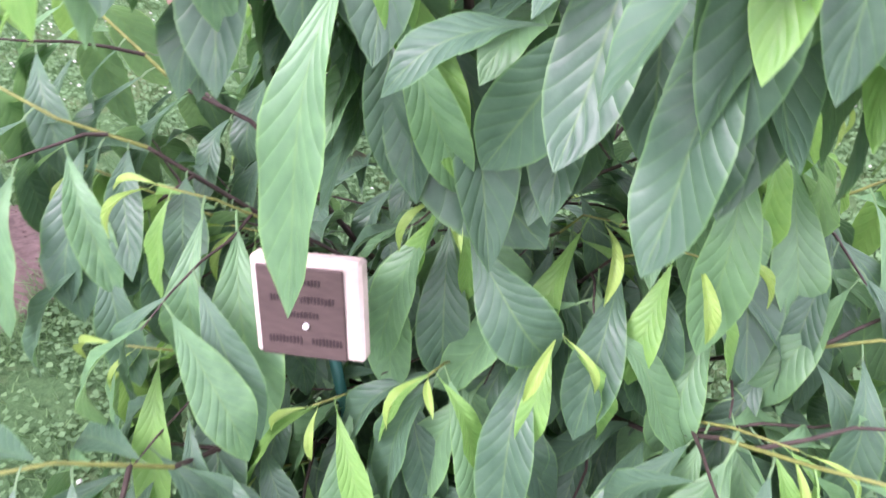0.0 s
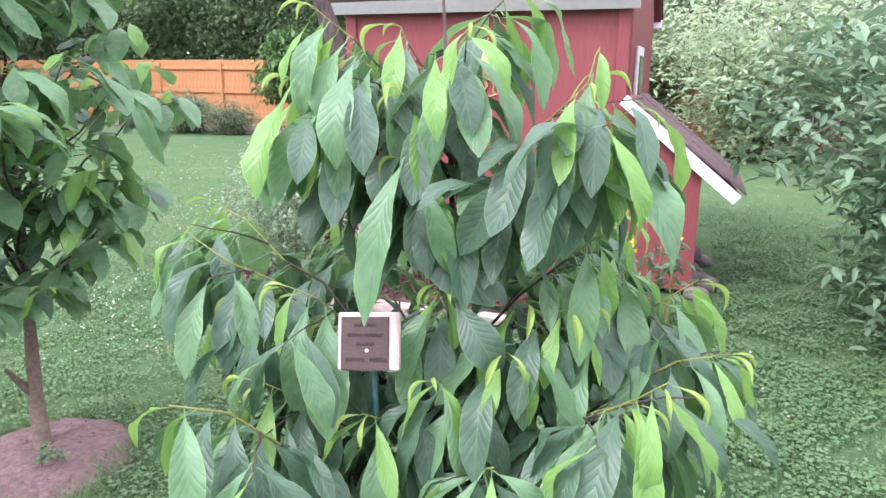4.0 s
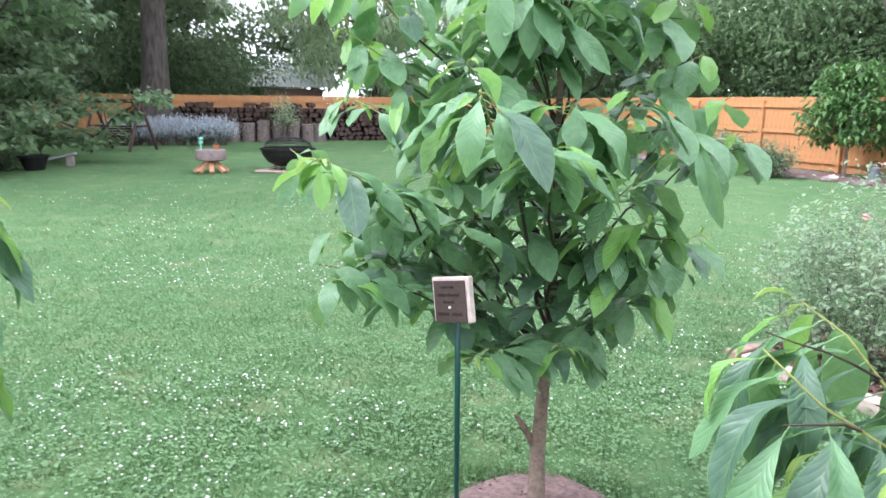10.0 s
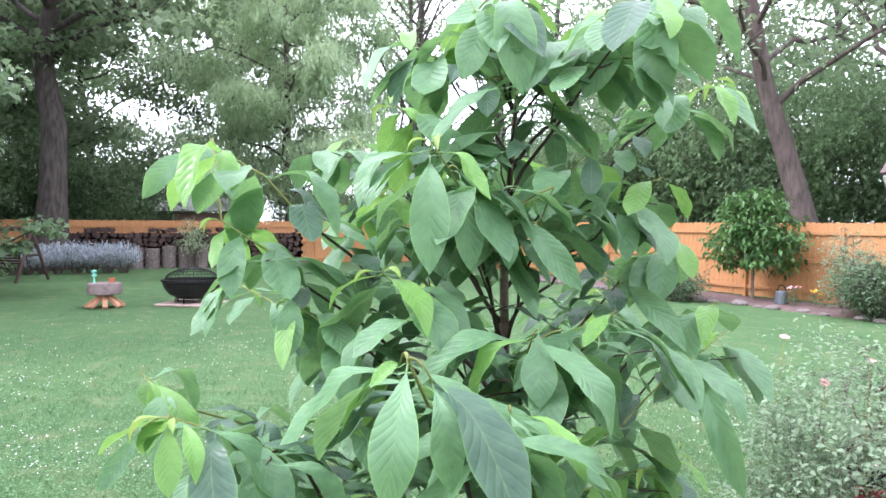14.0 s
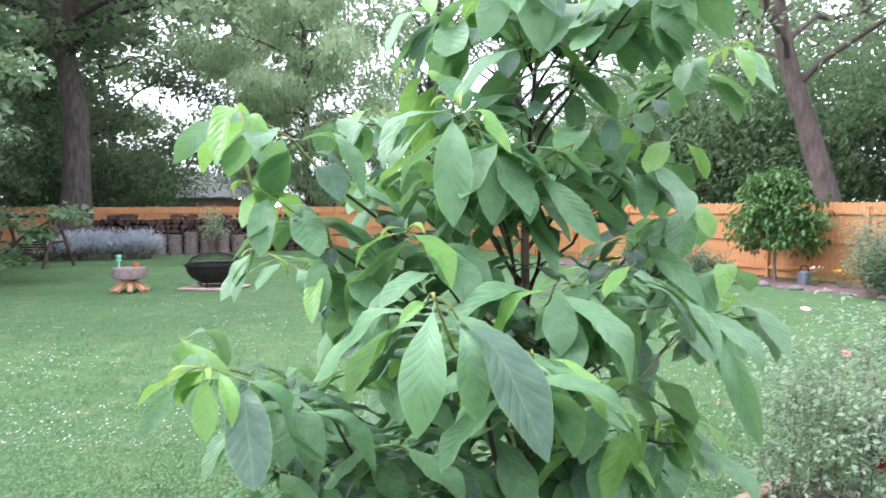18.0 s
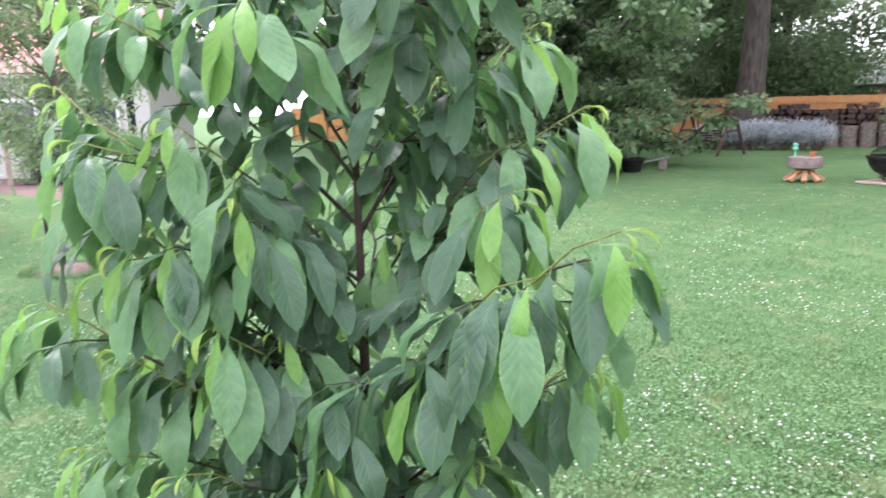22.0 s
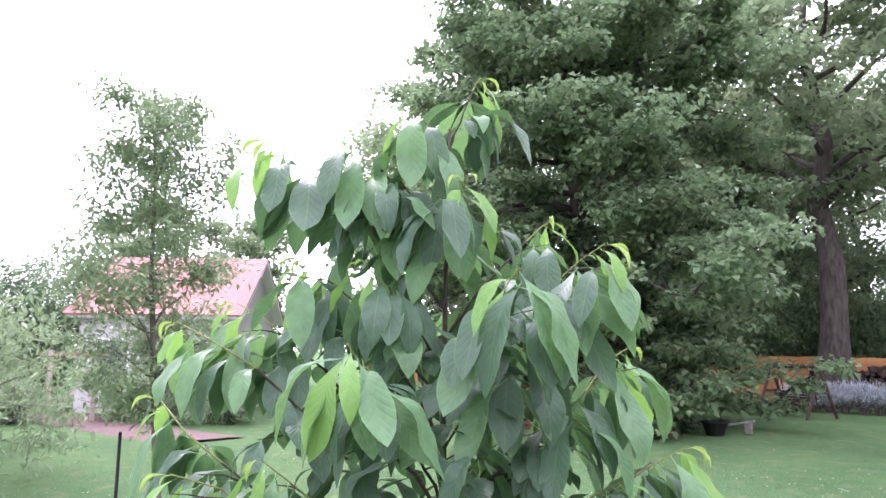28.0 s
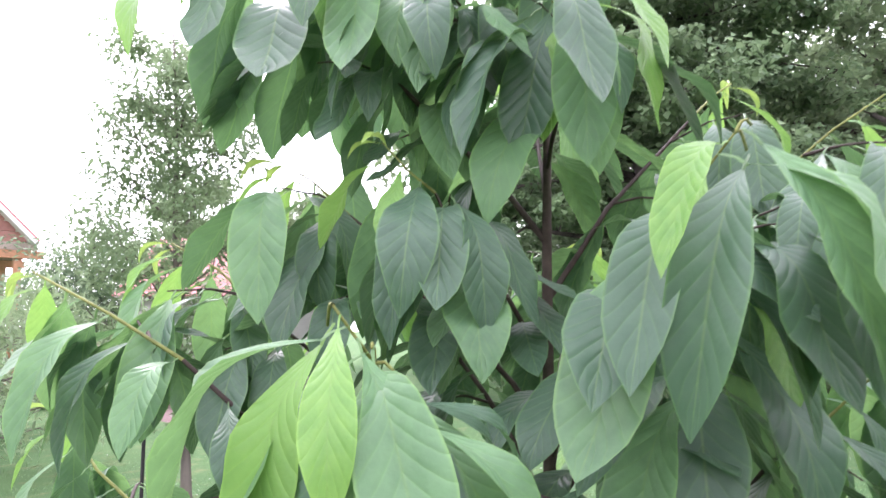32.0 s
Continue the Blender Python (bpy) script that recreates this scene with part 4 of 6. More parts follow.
lone_leaf(A, (0.282, 1.065, 1.331), (0.167, 1.022, 1.166), "old", 1.2, (-0.1, -1, 0.4), 4)
lone_leaf(A, (0.319, 1.094, 1.307), (0.346, 0.988, 1.188), "mid", 1.25, (0.0, -1, 0.3), 5)
lone_leaf(A, (0.155, 1.056, 1.052), (0.263, 1.011, 0.895), "old", 1.2, (0.1, -1, 0.3), 6)
lone_leaf(A, (0.430, 1.045, 1.535), (0.375, 0.955, 1.298), "mid", 0.95, (0, -1, 0.3), 10)
lone_leaf(A, (0.477, 1.019, 1.449), (0.588, 0.875, 1.197), "mid", 0.78, (0.5, -1, 0.2), 11)
lone_leaf(A, (0.439, 0.999, 1.593), (0.444, 0.943, 1.482), "new", 0.7, (0, -1, 0.3), 12)
lone_leaf(A, (-0.244, 1.188, 1.525), (-0.286, 1.030, 1.275), "new", 0.62, (-0.5, -1, 0.3), 13)
lone_leaf(A, (-0.183, 1.218, 1.470), (-0.264, 1.076, 1.248), "mid", 0.85, (-0.2, -1, 0.4), 14)
lone_leaf(A, (-0.134, 1.252, 1.429), (-0.138, 1.162, 1.281), "old", 1.1, (0, -1, 0.4), 15)
lone_leaf(B, (-1.420, 1.496, 1.892), (-1.364, 1.431, 1.679), "mid", 1.1, (0.6, -0.7, 0.5), 16)
lone_leaf(B, (-1.385, 1.549, 1.860), (-1.341, 1.526, 1.681), "mid", 1.1, (0.7, -0.6, 0.5), 17)
lone_leaf(B, (-1.161, 1.144, 1.570), (-1.127, 1.071, 1.409), "mid", 1.05, (0.6, -0.7, 0.5), 18)
lone_leaf(B, (-1.141, 1.179, 1.545), (-1.090, 1.154, 1.420), "mid", 1.05, (0.7, -0.6, 0.5), 19)
lone_leaf(B, (-1.202, 1.173, 1.574), (-1.197, 1.112, 1.550), "new", 0.9, (0.5, -0.7, 0.6), 20)
lone_leaf(B, (-1.233, 1.600, 1.561), (-1.191, 1.539, 1.437), "mid", 1.15, (0.5, -0.9, 0.4), 40)
lone_leaf(B, (-1.201, 1.652, 1.552), (-1.111, 1.691, 1.364), "mid", 0.75, (0.5, -0.9, 0.4), 41)
lone_leaf(B, (-1.164, 1.406, 1.455), (-1.078, 1.381, 1.356), "mid", 0.95, (0.5, -0.8, 0.4), 42)
lone_leaf(B, (-1.323, 1.614, 1.775), (-1.292, 1.584, 1.684), "mid", 1.2, (0.6, -0.8, 0.4), 43)
lone_leaf(B, (-1.326, 1.664, 1.787), (-1.190, 1.691, 1.642), "mid", 0.8, (0.5, -0.9, 0.4), 44)
lone_leaf(B, (-1.455, 1.788, 2.279), (-1.357, 1.729, 2.048), "mid", 1.05, (0.6, -0.8, 0.4), 45)
lone_leaf(B, (-1.183, 2.012, 2.281), (-1.138, 1.907, 2.011), "mid", 1.0, (0.4, -0.9, 0.4), 46)
lone_leaf(B, (-1.470, 1.748, 2.228), (-1.459, 1.647, 2.081), "mid", 1.1, (0.6, -0.8, 0.4), 47)
lone_leaf(B, (-1.476, 1.763, 2.094), (-1.438, 1.712, 2.008), "old", 1.5, (0.6, -0.8, 0.4), 48)
lone_leaf(B, (-1.236, 1.965, 2.203), (-1.271, 1.838, 2.048), "mid", 0.95, (0.4, -0.9, 0.4), 49)
lone_leaf(B, (-1.288, 1.909, 1.927), (-1.260, 1.863, 1.830), "old", 1.35, (0.5, -0.9, 0.4), 50)
lone_leaf(B, (-2.121, 1.461, 1.977), (-2.079, 1.385, 1.830), "mid", 1.1, (0.8, -0.5, 0.4), 51)
lone_leaf(B, (-2.119, 1.463, 1.974), (-1.997, 1.465, 1.809), "mid", 1.0, (0.8, -0.6, 0.4), 52)
lone_leaf(B, (-2.153, 1.434, 1.958), (-2.195, 1.316, 1.830), "mid", 0.9, (0.9, -0.5, 0.4), 53)
lone_leaf(B, (-1.291, 2.125, 1.615), (-1.106, 2.038, 1.480), "mid", 0.75, (0.4, -0.9, 0.4), 54)
lone_leaf(B, (-1.046, 1.930, 1.472), (-0.930, 1.885, 1.230), "mid", 0.7, (0.3, -1.0, 0.4), 55)
lone_leaf(B, (-1.797, 1.155, 1.372), (-1.719, 1.111, 1.266), "new", 0.95, (0.9, -0.5, 0.4), 56)
lone_leaf(B, (-1.842, 1.118, 1.360), (-1.841, 1.037, 1.268), "mid", 0.85, (0.9, -0.4, 0.4), 57)
lone_leaf(B, (-1.754, 1.421, 1.606), (-1.698, 1.371, 1.493), "mid", 1.05, (0.8, -0.6, 0.4), 58)
lone_leaf(B, (-1.402, 1.642, 1.547), (-1.330, 1.633, 1.466), "old", 1.0, (0.6, -0.8, 0.4), 59)
lone_leaf(B, (-1.479, 1.643, 1.521), (-1.349, 1.681, 1.446), "old", 0.9, (0.6, -0.8, 0.4), 60)
lone_leaf(C, (-2.148, -0.509, 1.853), (-2.098, -0.469, 1.645), "mid", 1.0, (1, 0.1, 0.3), 21)
lone_leaf(C, (-2.156, -0.565, 1.872), (-2.103, -0.622, 1.635), "new", 0.95, (1, -0.3, 0.3), 22)
lone_leaf(C, (-2.208, -0.484, 1.812), (-2.204, -0.350, 1.619), "mid", 1.0, (1, 0.3, 0.3), 23)
lone_leaf(C, (-2.282, -0.137, 2.060), (-2.199, -0.214, 1.781), "old", 0.75, (1, -0.3, 0.3), 24)
lone_leaf(C, (-2.282, -0.118, 2.089), (-2.226, -0.029, 1.829), "mid", 0.7, (1, 0.4, 0.3), 25)
lone_leaf(C, (-2.606, 0.038, 2.092), (-2.557, 0.204, 1.885), "mid", 1.1, (0.9, 0.2, 0.6), 26)
lone_leaf(C, (-2.608, 0.003, 2.021), (-2.559, 0.149, 1.787), "old", 0.95, (0.9, 0.1, 0.5), 27)
lone_leaf(C, (-2.430, -0.307, 2.365), (-2.402, -0.298, 2.097), "mid", 0.95, (1, 0.1, 0.3), 28)
lone_leaf(C, (-2.458, -0.346, 2.334), (-2.425, -0.389, 2.116), "old", 1.15, (1, -0.1, 0.3), 29)
lone_leaf(C, (-2.937, -0.788, 2.551), (-2.928, -0.748, 2.254), "old", 1.05, (1, 0, 0.3), 30)
lone_leaf(C, (-2.924, -0.779, 2.235), (-2.919, -0.769, 2.037), "old", 1.25, (1, 0, 0.3), 31)

# ---- plant signs on green stakes ----
INK = plain("faded_ink", (0.035, 0.022, 0.022), 0.7, grain=80)


def plant_sign(at, top, turn, lean, tip, inset=0.021):
    """A small dark board with pale edges on a green stake."""
    s = thing("plant_sign", "small dark brown wooden plant sign on a green stake", "sign", "plant signs", at=at)
    m = Matrix.Translation(top) @ pose(0, 0, 0, tip, lean, turn)
    board = boxed("board", (-0.071, -0.012, -0.065), (0.071, 0.012, 0.065), SIGN_EDGE, s, m, 0.004, "pale pinkish wooden board edge")
    boxed("face", (-0.062, -0.016, -0.064), (0.071 - inset, -0.012, 0.055), SIGN_FACE, board, m, 0.002, "dark brown face with faded handwriting")
    for z, h, words in ((0.036, 0.007, (-0.03, -0.004, 0.0, 0.022)), (0.014, 0.008, (-0.045, -0.012, -0.006, 0.035)), (-0.006, 0.007, (-0.025, -0.002, 0.0, 0.014)), (-0.04, 0.009, (-0.05, -0.008, 0.006, 0.042))):
        for w0, w1 in (words[:2], words[2:]):
            x = w0
            while x < w1:
                step = 0.0045
                boxed("stroke", (x, -0.0172, z - h * R.uniform(0.4, 0.6)), (x + step * 0.6, -0.0162, z + h * R.uniform(0.3, 0.6)), INK, board, m , 0.0)
                x += step
    bm = bmesh.new()
    lathe(bm, [(0.004, 0), (0.004, 0.003), (0.0, 0.004)], 10, m @ Matrix.Translation((0.0, -0.0165, -0.02)) @ pose(0, 0, 0, 90))
    part("screw", bm, WHITE_PAINT, board, "bright screw head")
    tb = Tubes(8)
    a, b = Vector(at), m @ V(0, 0.022, 0.03)
    tb.add([a - V(0, 0, 0.05), a.lerp(b, 0.5), b], [0.009, 0.009, 0.009])
    finish("stake", tb.mesh("stake", STAKE), None, s, "dark green coated steel stake")
    return s


plant_sign((-0.03, 1.12, 0), (-0.033, 1.002, 0.966), -5.5, -4.5, -20)
plant_sign((-1.66, 1.6, 0), (-1.45, 1.36, 1.02), 3, -11, -4, 0.01)

# ---- lawn near the walk: blades, clover and its flowers ----


def scatter(count, seed, cx, cy, sx, sy):
    g = np.random.default_rng(seed)
    p = np.stack([g.normal(cx, sx, count), g.normal(cy, sy, count)], 1)
    keep = np.ones(count, bool)
    for x, y, r in ((0.17, 1.3, 0.22), (-1.58, 1.93, 0.34)):
        keep &= np.hypot(p[:, 0] - x, p[:, 1] - y) > r
    bx, by = p[:, 0] + 1.82, p[:, 1] - 4.2
    u, v = bx * 0.972 - by * 0.233, bx * 0.233 + by * 0.972
    keep &= ~((u > -0.05) & (u < 3.1) & (v > -0.05) & (v < 0.9))
    keep &= ~((u > 0.7) & (u < 3.4) & (v > 0.7) & (v < 3.6))
    patch = np.sin(p[:, 0] * 5.1 + 2 * np.sin(p[:, 1] * 3.7)) + np.sin(p[:, 1] * 6.3 + 2 * np.sin(p[:, 0] * 4.1)) + 0.8 * np.sin(p[:, 0] * 13 + p[:, 1] * 9) + 0.8 * np.sin(p[:, 1] * 15 - p[:, 0] * 7)
    keep &= patch * (1 if seed % 2 else -1) + g.normal(0, 1.0, count) > -0.45
    return p[keep], g


def blades(count, seed, cx, cy, sx, sy, tall):
    p, g = scatter(count, seed, cx, cy, sx, sy)
    k = len(p)
    h = tall * g.uniform(0.5, 1.3, k)
    a = g.uniform(0, 6.28, k)
    lean = g.normal(0, 0.5, (k, 2)) * h[:, None]
    w = 0.0035
    dx, dy = np.cos(a) * w, np.sin(a) * w
    z = np.zeros(k)
    vs = np.stack([np.stack([p[:, 0] - dx, p[:, 1] - dy, z], 1), np.stack([p[:, 0] + dx, p[:, 1] + dy, z], 1), np.stack([p[:, 0] + lean[:, 0], p[:, 1] + lean[:, 1], h], 1)], 1)
    return mesh_np("grass", vs.reshape(-1, 3), np.arange(3 * k).reshape(k, 3), GRASS)


def clover_leaves(count, seed, cx, cy, sx, sy, size):
    p, g = scatter(count, seed, cx, cy, sx, sy)
    k = len(p)
    a = g.uniform(0, 6.28, k)
    z = g.uniform(0.015, 0.05, k)
    s = size * g.uniform(0.6, 1.3, k)
    parts = []
    for j in range(4):
        b = a + j * np.pi / 2
        parts.append(np.stack([p[:, 0] + np.cos(b) * s, p[:, 1] + np.sin(b) * s, z + g.normal(0, 0.25, k) * s], 1))
    return mesh_np("clover", np.stack(parts, 1).reshape(-1, 3), np.arange(4 * k).reshape(k, 4), CLOVER)


def flower_heads(name, count, seed, cx, cy, sx, sy, size, material, low, high):
    p, g = scatter(count, seed, cx, cy, sx, sy)
    field = np.sin(p[:, 0] * 1.9 + 1.3 * np.sin(p[:, 1] * 1.1)) + np.sin(p[:, 1] * 2.3 + 1.7 * np.sin(p[:, 0] * 0.8 + 1.0))
    p = p[field + g.normal(0, 0.5, len(p)) > 0.35]
    k = len(p)
    z = g.uniform(low, high, k)
    s = size * g.uniform(0.6, 1.2, k)
    o = np.array([(1, 0, 0), (0, 1, 0), (-1, 0, 0), (0, -1, 0), (0, 0, 0.8), (0, 0, -0.6)])
    c = np.stack([p[:, 0], p[:, 1], z], 1)
    vs = (c[:, None, :] + o[None] * s[:, None, None]).reshape(-1, 3)
    tri = np.array([(0, 1, 4), (1, 2, 4), (2, 3, 4), (3, 0, 4), (1, 0, 5), (2, 1, 5), (3, 2, 5), (0, 3, 5)])
    fs = (tri[None] + 6 * np.arange(k)[:, None, None]).reshape(-1, 3)
    return mesh_np(name, vs, fs, material, True)


def stuff(name, me, label, category):
    return tagged(finish(name, me, None), label, category, kind="stuff")


stuff("grass", blades(170000, 1, -1.5, 1.6, 2.6, 2.6, 0.045), "short green grass blades of the lawn", "grass")
stuff("grass", blades(120000, 2, -5.5, 1.5, 4.0, 5.0, 0.05), "short green grass blades of the lawn", "grass")
stuff("grass", blades(80000, 9, 1.9, 3.6, 1.4, 1.8, 0.05), "short green grass blades of the lawn", "grass")
stuff("clover", clover_leaves(60000, 11, 1.9, 3.6, 1.4, 1.8, 0.011), "low clover leaves in the lawn", "clover")
stuff("clover", clover_leaves(150000, 3, -1.5, 1.8, 2.8, 2.8, 0.0085), "low clover leaves in the lawn", "clover")
stuff("clover", clover_leaves(130000, 4, -5.5, 1.5, 4.2, 5.0, 0.0095), "low clover leaves in the lawn", "clover")
stuff("clover_flowers", flower_heads("clover_flowers", 5000, 5, -4.0, 3.0, 2.6, 3.2, 0.0085, CLOVER_FLOWER, 0.04, 0.07), "small white clover flowers scattered over the lawn", "clover flowers")
stuff("clover_flowers", flower_heads("clover_flowers", 3600, 6, -7.5, 2.5, 3.0, 4.0, 0.011, CLOVER_FLOWER, 0.04, 0.07), "small white clover flowers scattered over the lawn", "clover flowers")
stuff("clover_flowers", flower_heads("clover_flowers", 8500, 7, -3.6, -1.2, 2.6, 2.6, 0.009, CLOVER_FLOWER, 0.04, 0.07), "small white clover flowers scattered over the lawn", "clover flowers")
stuff("clover_flowers", flower_heads("clover_flowers", 2000, 8, -2.6, 8.0, 2.6, 3.5, 0.009, CLOVER_FLOWER, 0.04, 0.07), "small white clover flowers scattered over the lawn", "clover flowers")


def soil_patch(at, radius, seed):
    bm = bmesh.new()
    rings, sides = 9, 40
    c = bm.verts.new((at[0], at[1], 0.05))
    prev = None
    for r in range(1, rings + 1):
        row = []
        for k in range(sides):
            a = 2 * math.pi * k / sides
            f = r / rings
            rr = radius * f * (1 + 0.18 * noise.noise((math.cos(a) * 1.7, math.sin(a) * 1.7, seed)))
            x, y = at[0] + rr * math.cos(a), at[1] + rr * math.sin(a)
            row.append(bm.verts.new((x, y, 0.05 * (1 - f ** 3) - 0.012 * (f > 0.99) + 0.014 * noise.noise((x * 14, y * 14, seed)) + 0.012)))
        for k in range(sides):
            if prev is None:
                bm.faces.new((c, row[k], row[(k + 1) % sides]))
            else:
                bm.faces.new((prev[k], row[k], row[(k + 1) % sides], prev[(k + 1) % sides]))
        prev = row
    ob = part("soil_patch", bm, SOIL, None, "", True)
    tagged(ob, "round patch of bare brown soil under a young tree", "soil", "tree soil patches", "structure")
    g = np.random.default_rng(seed)
    k = 260
    a, r = g.uniform(0, 6.28, k), radius * np.sqrt(g.uniform(0, 1, k)) * 0.95
    ctr = np.stack([at[0] + r * np.cos(a), at[1] + r * np.sin(a), 0.056 - 0.04 * (r / radius) ** 3], 1)
    s = g.uniform(0.003, 0.011, k)
    o = np.array([(1, 0, 0), (0, 1, 0), (-1, 0, 0), (0, -1, 0), (0, 0, 0.7), (0, 0, -0.6)])
    vs = (ctr[:, None] + o[None] * s[:, None, None] * g.uniform(0.6, 1.3, (k, 6, 1))).reshape(-1, 3)
    tri = np.array([(0, 1, 4), (1, 2, 4), (2, 3, 4), (3, 0, 4), (1, 0, 5), (2, 1, 5), (3, 2, 5), (0, 3, 5)])
    stuff("soil_crumbs", mesh_np("soil_crumbs", vs, (tri[None] + 6 * np.arange(k)[:, None, None]).reshape(-1, 3), SOIL if seed % 2 else STONE), "loose crumbs of soil and pebbles", "soil")


soil_patch((0.17, 1.3), 0.25, 3)
soil_patch((-1.58, 1.93), 0.38, 5)
soil_patch((-7.75, -4.15), 0.35, 7)


def edge_tufts(count, seed, cx, cy, radius):
    """Longer blades that lean over the rim of a soil patch."""
    g = np.random.default_rng(seed)
    a = g.uniform(0, 6.28, count)
    r = radius * (1 + 0.18 * np.sin(a * 3 + seed)) * g.uniform(0.86, 1.2, count)
    x, y = cx + r * np.cos(a), cy + r * np.sin(a)
    h = g.uniform(0.03, 0.1, count)
    t = g.uniform(0, 6.28, count)
    dx, dy = np.cos(t) * 0.0028, np.sin(t) * 0.0028
    lean = g.normal(0, 0.6, (count, 2)) * h[:, None] - 0.3 * np.stack([np.cos(a), np.sin(a)], 1) * h[:, None]
    z = np.zeros(count)
    vs = np.stack([np.stack([x - dx, y - dy, z], 1), np.stack([x + dx, y + dy, z], 1), np.stack([x + lean[:, 0], y + lean[:, 1], h], 1)], 1)
    return mesh_np("grass", vs.reshape(-1, 3), np.arange(3 * count).reshape(count, 3), GRASS)


for sd_, (px_, py_, pr_) in enumerate(((0.17, 1.3, 0.25), (-1.58, 1.93, 0.38), (-7.75, -4.15, 0.35))):
    stuff("grass", edge_tufts(2600, 60 + sd_, px_, py_, pr_), "longer grass leaning over the rim of a soil patch", "grass")
for k, (x, y) in enumerate(((-1.5, 1.86), (0.26, 1.2))):
    shrub("weed", "small green weed in the bare soil", (x, y, 0.045), 0.03, 0.04, CLOVER, 0.022, 16, 3, 170 + k, 0.6, group="soil weeds", low=0.1, clump_r=0.02, stem_r=0.0015, category="weed")

# ---- far end of the yard: log seat, fire bowl, swing, lavender, firewood ----
seat = thing("log_table", "thick round log slab on crossed orange legs", "table", at=(-15.08, 7.25, 0))
bm = bmesh.new()
lathe(bm, [(0.3, 0.28), (0.335, 0.3), (0.34, 0.4), (0.33, 0.5), (0.3, 0.515), (0.0, 0.517)], 24, Matrix.Translation((-15.08, 7.25, 0)))
part("slab", bm, plain("weathered_grey_log", (0.24, 0.185, 0.175), 0.9, grain=14, amount=0.35), seat, "weathered grey log slab")
ORANGE_WOOD = plain("orange_wood", (0.5, 0.26, 0.15), 0.75, grain=16, amount=0.3)
for turn in (20, 65, 110, 155):
    for sgn in (1, -1):
        boxed("leg", (0.0, -0.05, 0), (0.44, 0.05, 0.07), ORANGE_WOOD, seat, Matrix.Translation((-15.08, 7.25, 0.27)) @ pose(0, 0, 0, 0, 0, turn + (180 if sgn < 0 else 0)) @ pose(0, 0, 0, 0, 37, 0), 0.006)
orn = thing("garden_ornament", "small turquoise garden ornament standing on the log slab", "ornament", at=(-15.22, 7.1, 0.517))
bm = bmesh.new()
lathe(bm, [(0.03, 0), (0.02, 0.02), (0.014, 0.12), (0.05, 0.13), (0.05, 0.17), (0.02, 0.19), (0.05, 0.21), (0.05, 0.25), (0, 0.27)], 12, Matrix.Translation((-15.22, 7.1, 0.517)))
part("body", bm, plain("turquoise_paint", (0.2, 0.55, 0.42), 0.5), orn)
orn2 = thing("clay_pot", "small orange clay pot on the log slab", "pot", at=(-14.98, 7.35, 0.517))
bm = bmesh.new()
lathe(bm, [(0.045, 0), (0.06, 0.08), (0.066, 0.08), (0.066, 0.1), (0.052, 0.1), (0.05, 0.03)], 14, Matrix.Translation((-14.98, 7.35, 0.517)))
part("body", bm, plain("terracotta", (0.5, 0.18, 0.08), 0.85), orn2)

PIT = Matrix.Translation((-14.3, 8.75, 0))
pad = boxed("stone_pad", (-0.6, -0.5, 0.0), (0.6, 0.5, 0.05), plain("pink_paving", (0.5, 0.38, 0.32), 0.9, grain=12), None, PIT @ pose(0, 0, 0, 0, 0, 30), 0.02)
tagged(pad, "flat pinkish stone pad under the fire bowl", "paving")
pit = thing("fire_bowl", "round black steel fire bowl with a mesh dome lid", "fire pit", at=(-14.3, 8.75, 0.05))
bm = bmesh.new()
lathe(bm, [(0.05, 0.12), (0.28, 0.14), (0.47, 0.24), (0.57, 0.38), (0.6, 0.5), (0.63, 0.51), (0.63, 0.55), (0.57, 0.55), (0.52, 0.38), (0.0, 0.2)], 28, PIT)
part("bowl", bm, BLACK, pit)
for k in range(4):
    a = k * math.pi / 2 + 0.5
    leg = Tubes(6)
    leg.add([PIT @ V(0.32 * math.cos(a), 0.32 * math.sin(a), 0.05), PIT @ V(0.38 * math.cos(a), 0.38 * math.sin(a), 0.36)], [0.016, 0.016])
    finish("leg", leg.mesh("leg", BLACK), None, pit)
ringt = Tubes(5)
ringt.add([PIT @ V(0.36 * math.cos(a), 0.36 * math.sin(a), 0.12) for a in np.linspace(0, 6.283, 25)], [0.01] * 25)
finish("foot_ring", ringt.mesh("foot_ring", BLACK), None, pit)
lid = Tubes(4)
for k in range(20):
    a = k * math.pi / 20
    lid.add([PIT @ V(0.54 * math.cos(b) * math.cos(a), 0.54 * math.cos(b) * math.sin(a), 0.55 + 0.24 * math.sin(b)) for b in np.linspace(0, math.pi, 11)], [0.005] * 11)
for b in (0.25, 0.55, 0.85, 1.15):
    lid.add([PIT @ V(0.54 * math.cos(b) * math.cos(a), 0.54 * math.cos(b) * math.sin(a), 0.55 + 0.24 * math.sin(b)) for a in np.linspace(0, 6.283, 19)], [0.005] * 19)
finish("mesh_lid", lid.mesh("mesh_lid", BLACK), None, pit, "black wire mesh dome")

# garden swing: two A-frames, a beam and a hanging bench
SWING = Matrix.Translation((-23.6, 8.35, 0)) @ pose(0, 0, 0, 0, 0, 35) @ Matrix.Scale(0.86, 4)
SWING_WOOD = plain("dark_swing_wood", (0.07, 0.042, 0.034), 0.8, grain=16, amount=0.4)
swing = thing("garden_swing", "dark wooden A-frame garden swing with a bench", "swing", at=SWING.translation)


def pole(name, a, b, r, mat, parent, m):
    tb = Tubes(6)
    tb.add([m @ V(*a), m @ V(*b)], [r, r])
    return finish(name, tb.mesh(name, mat), None, parent)


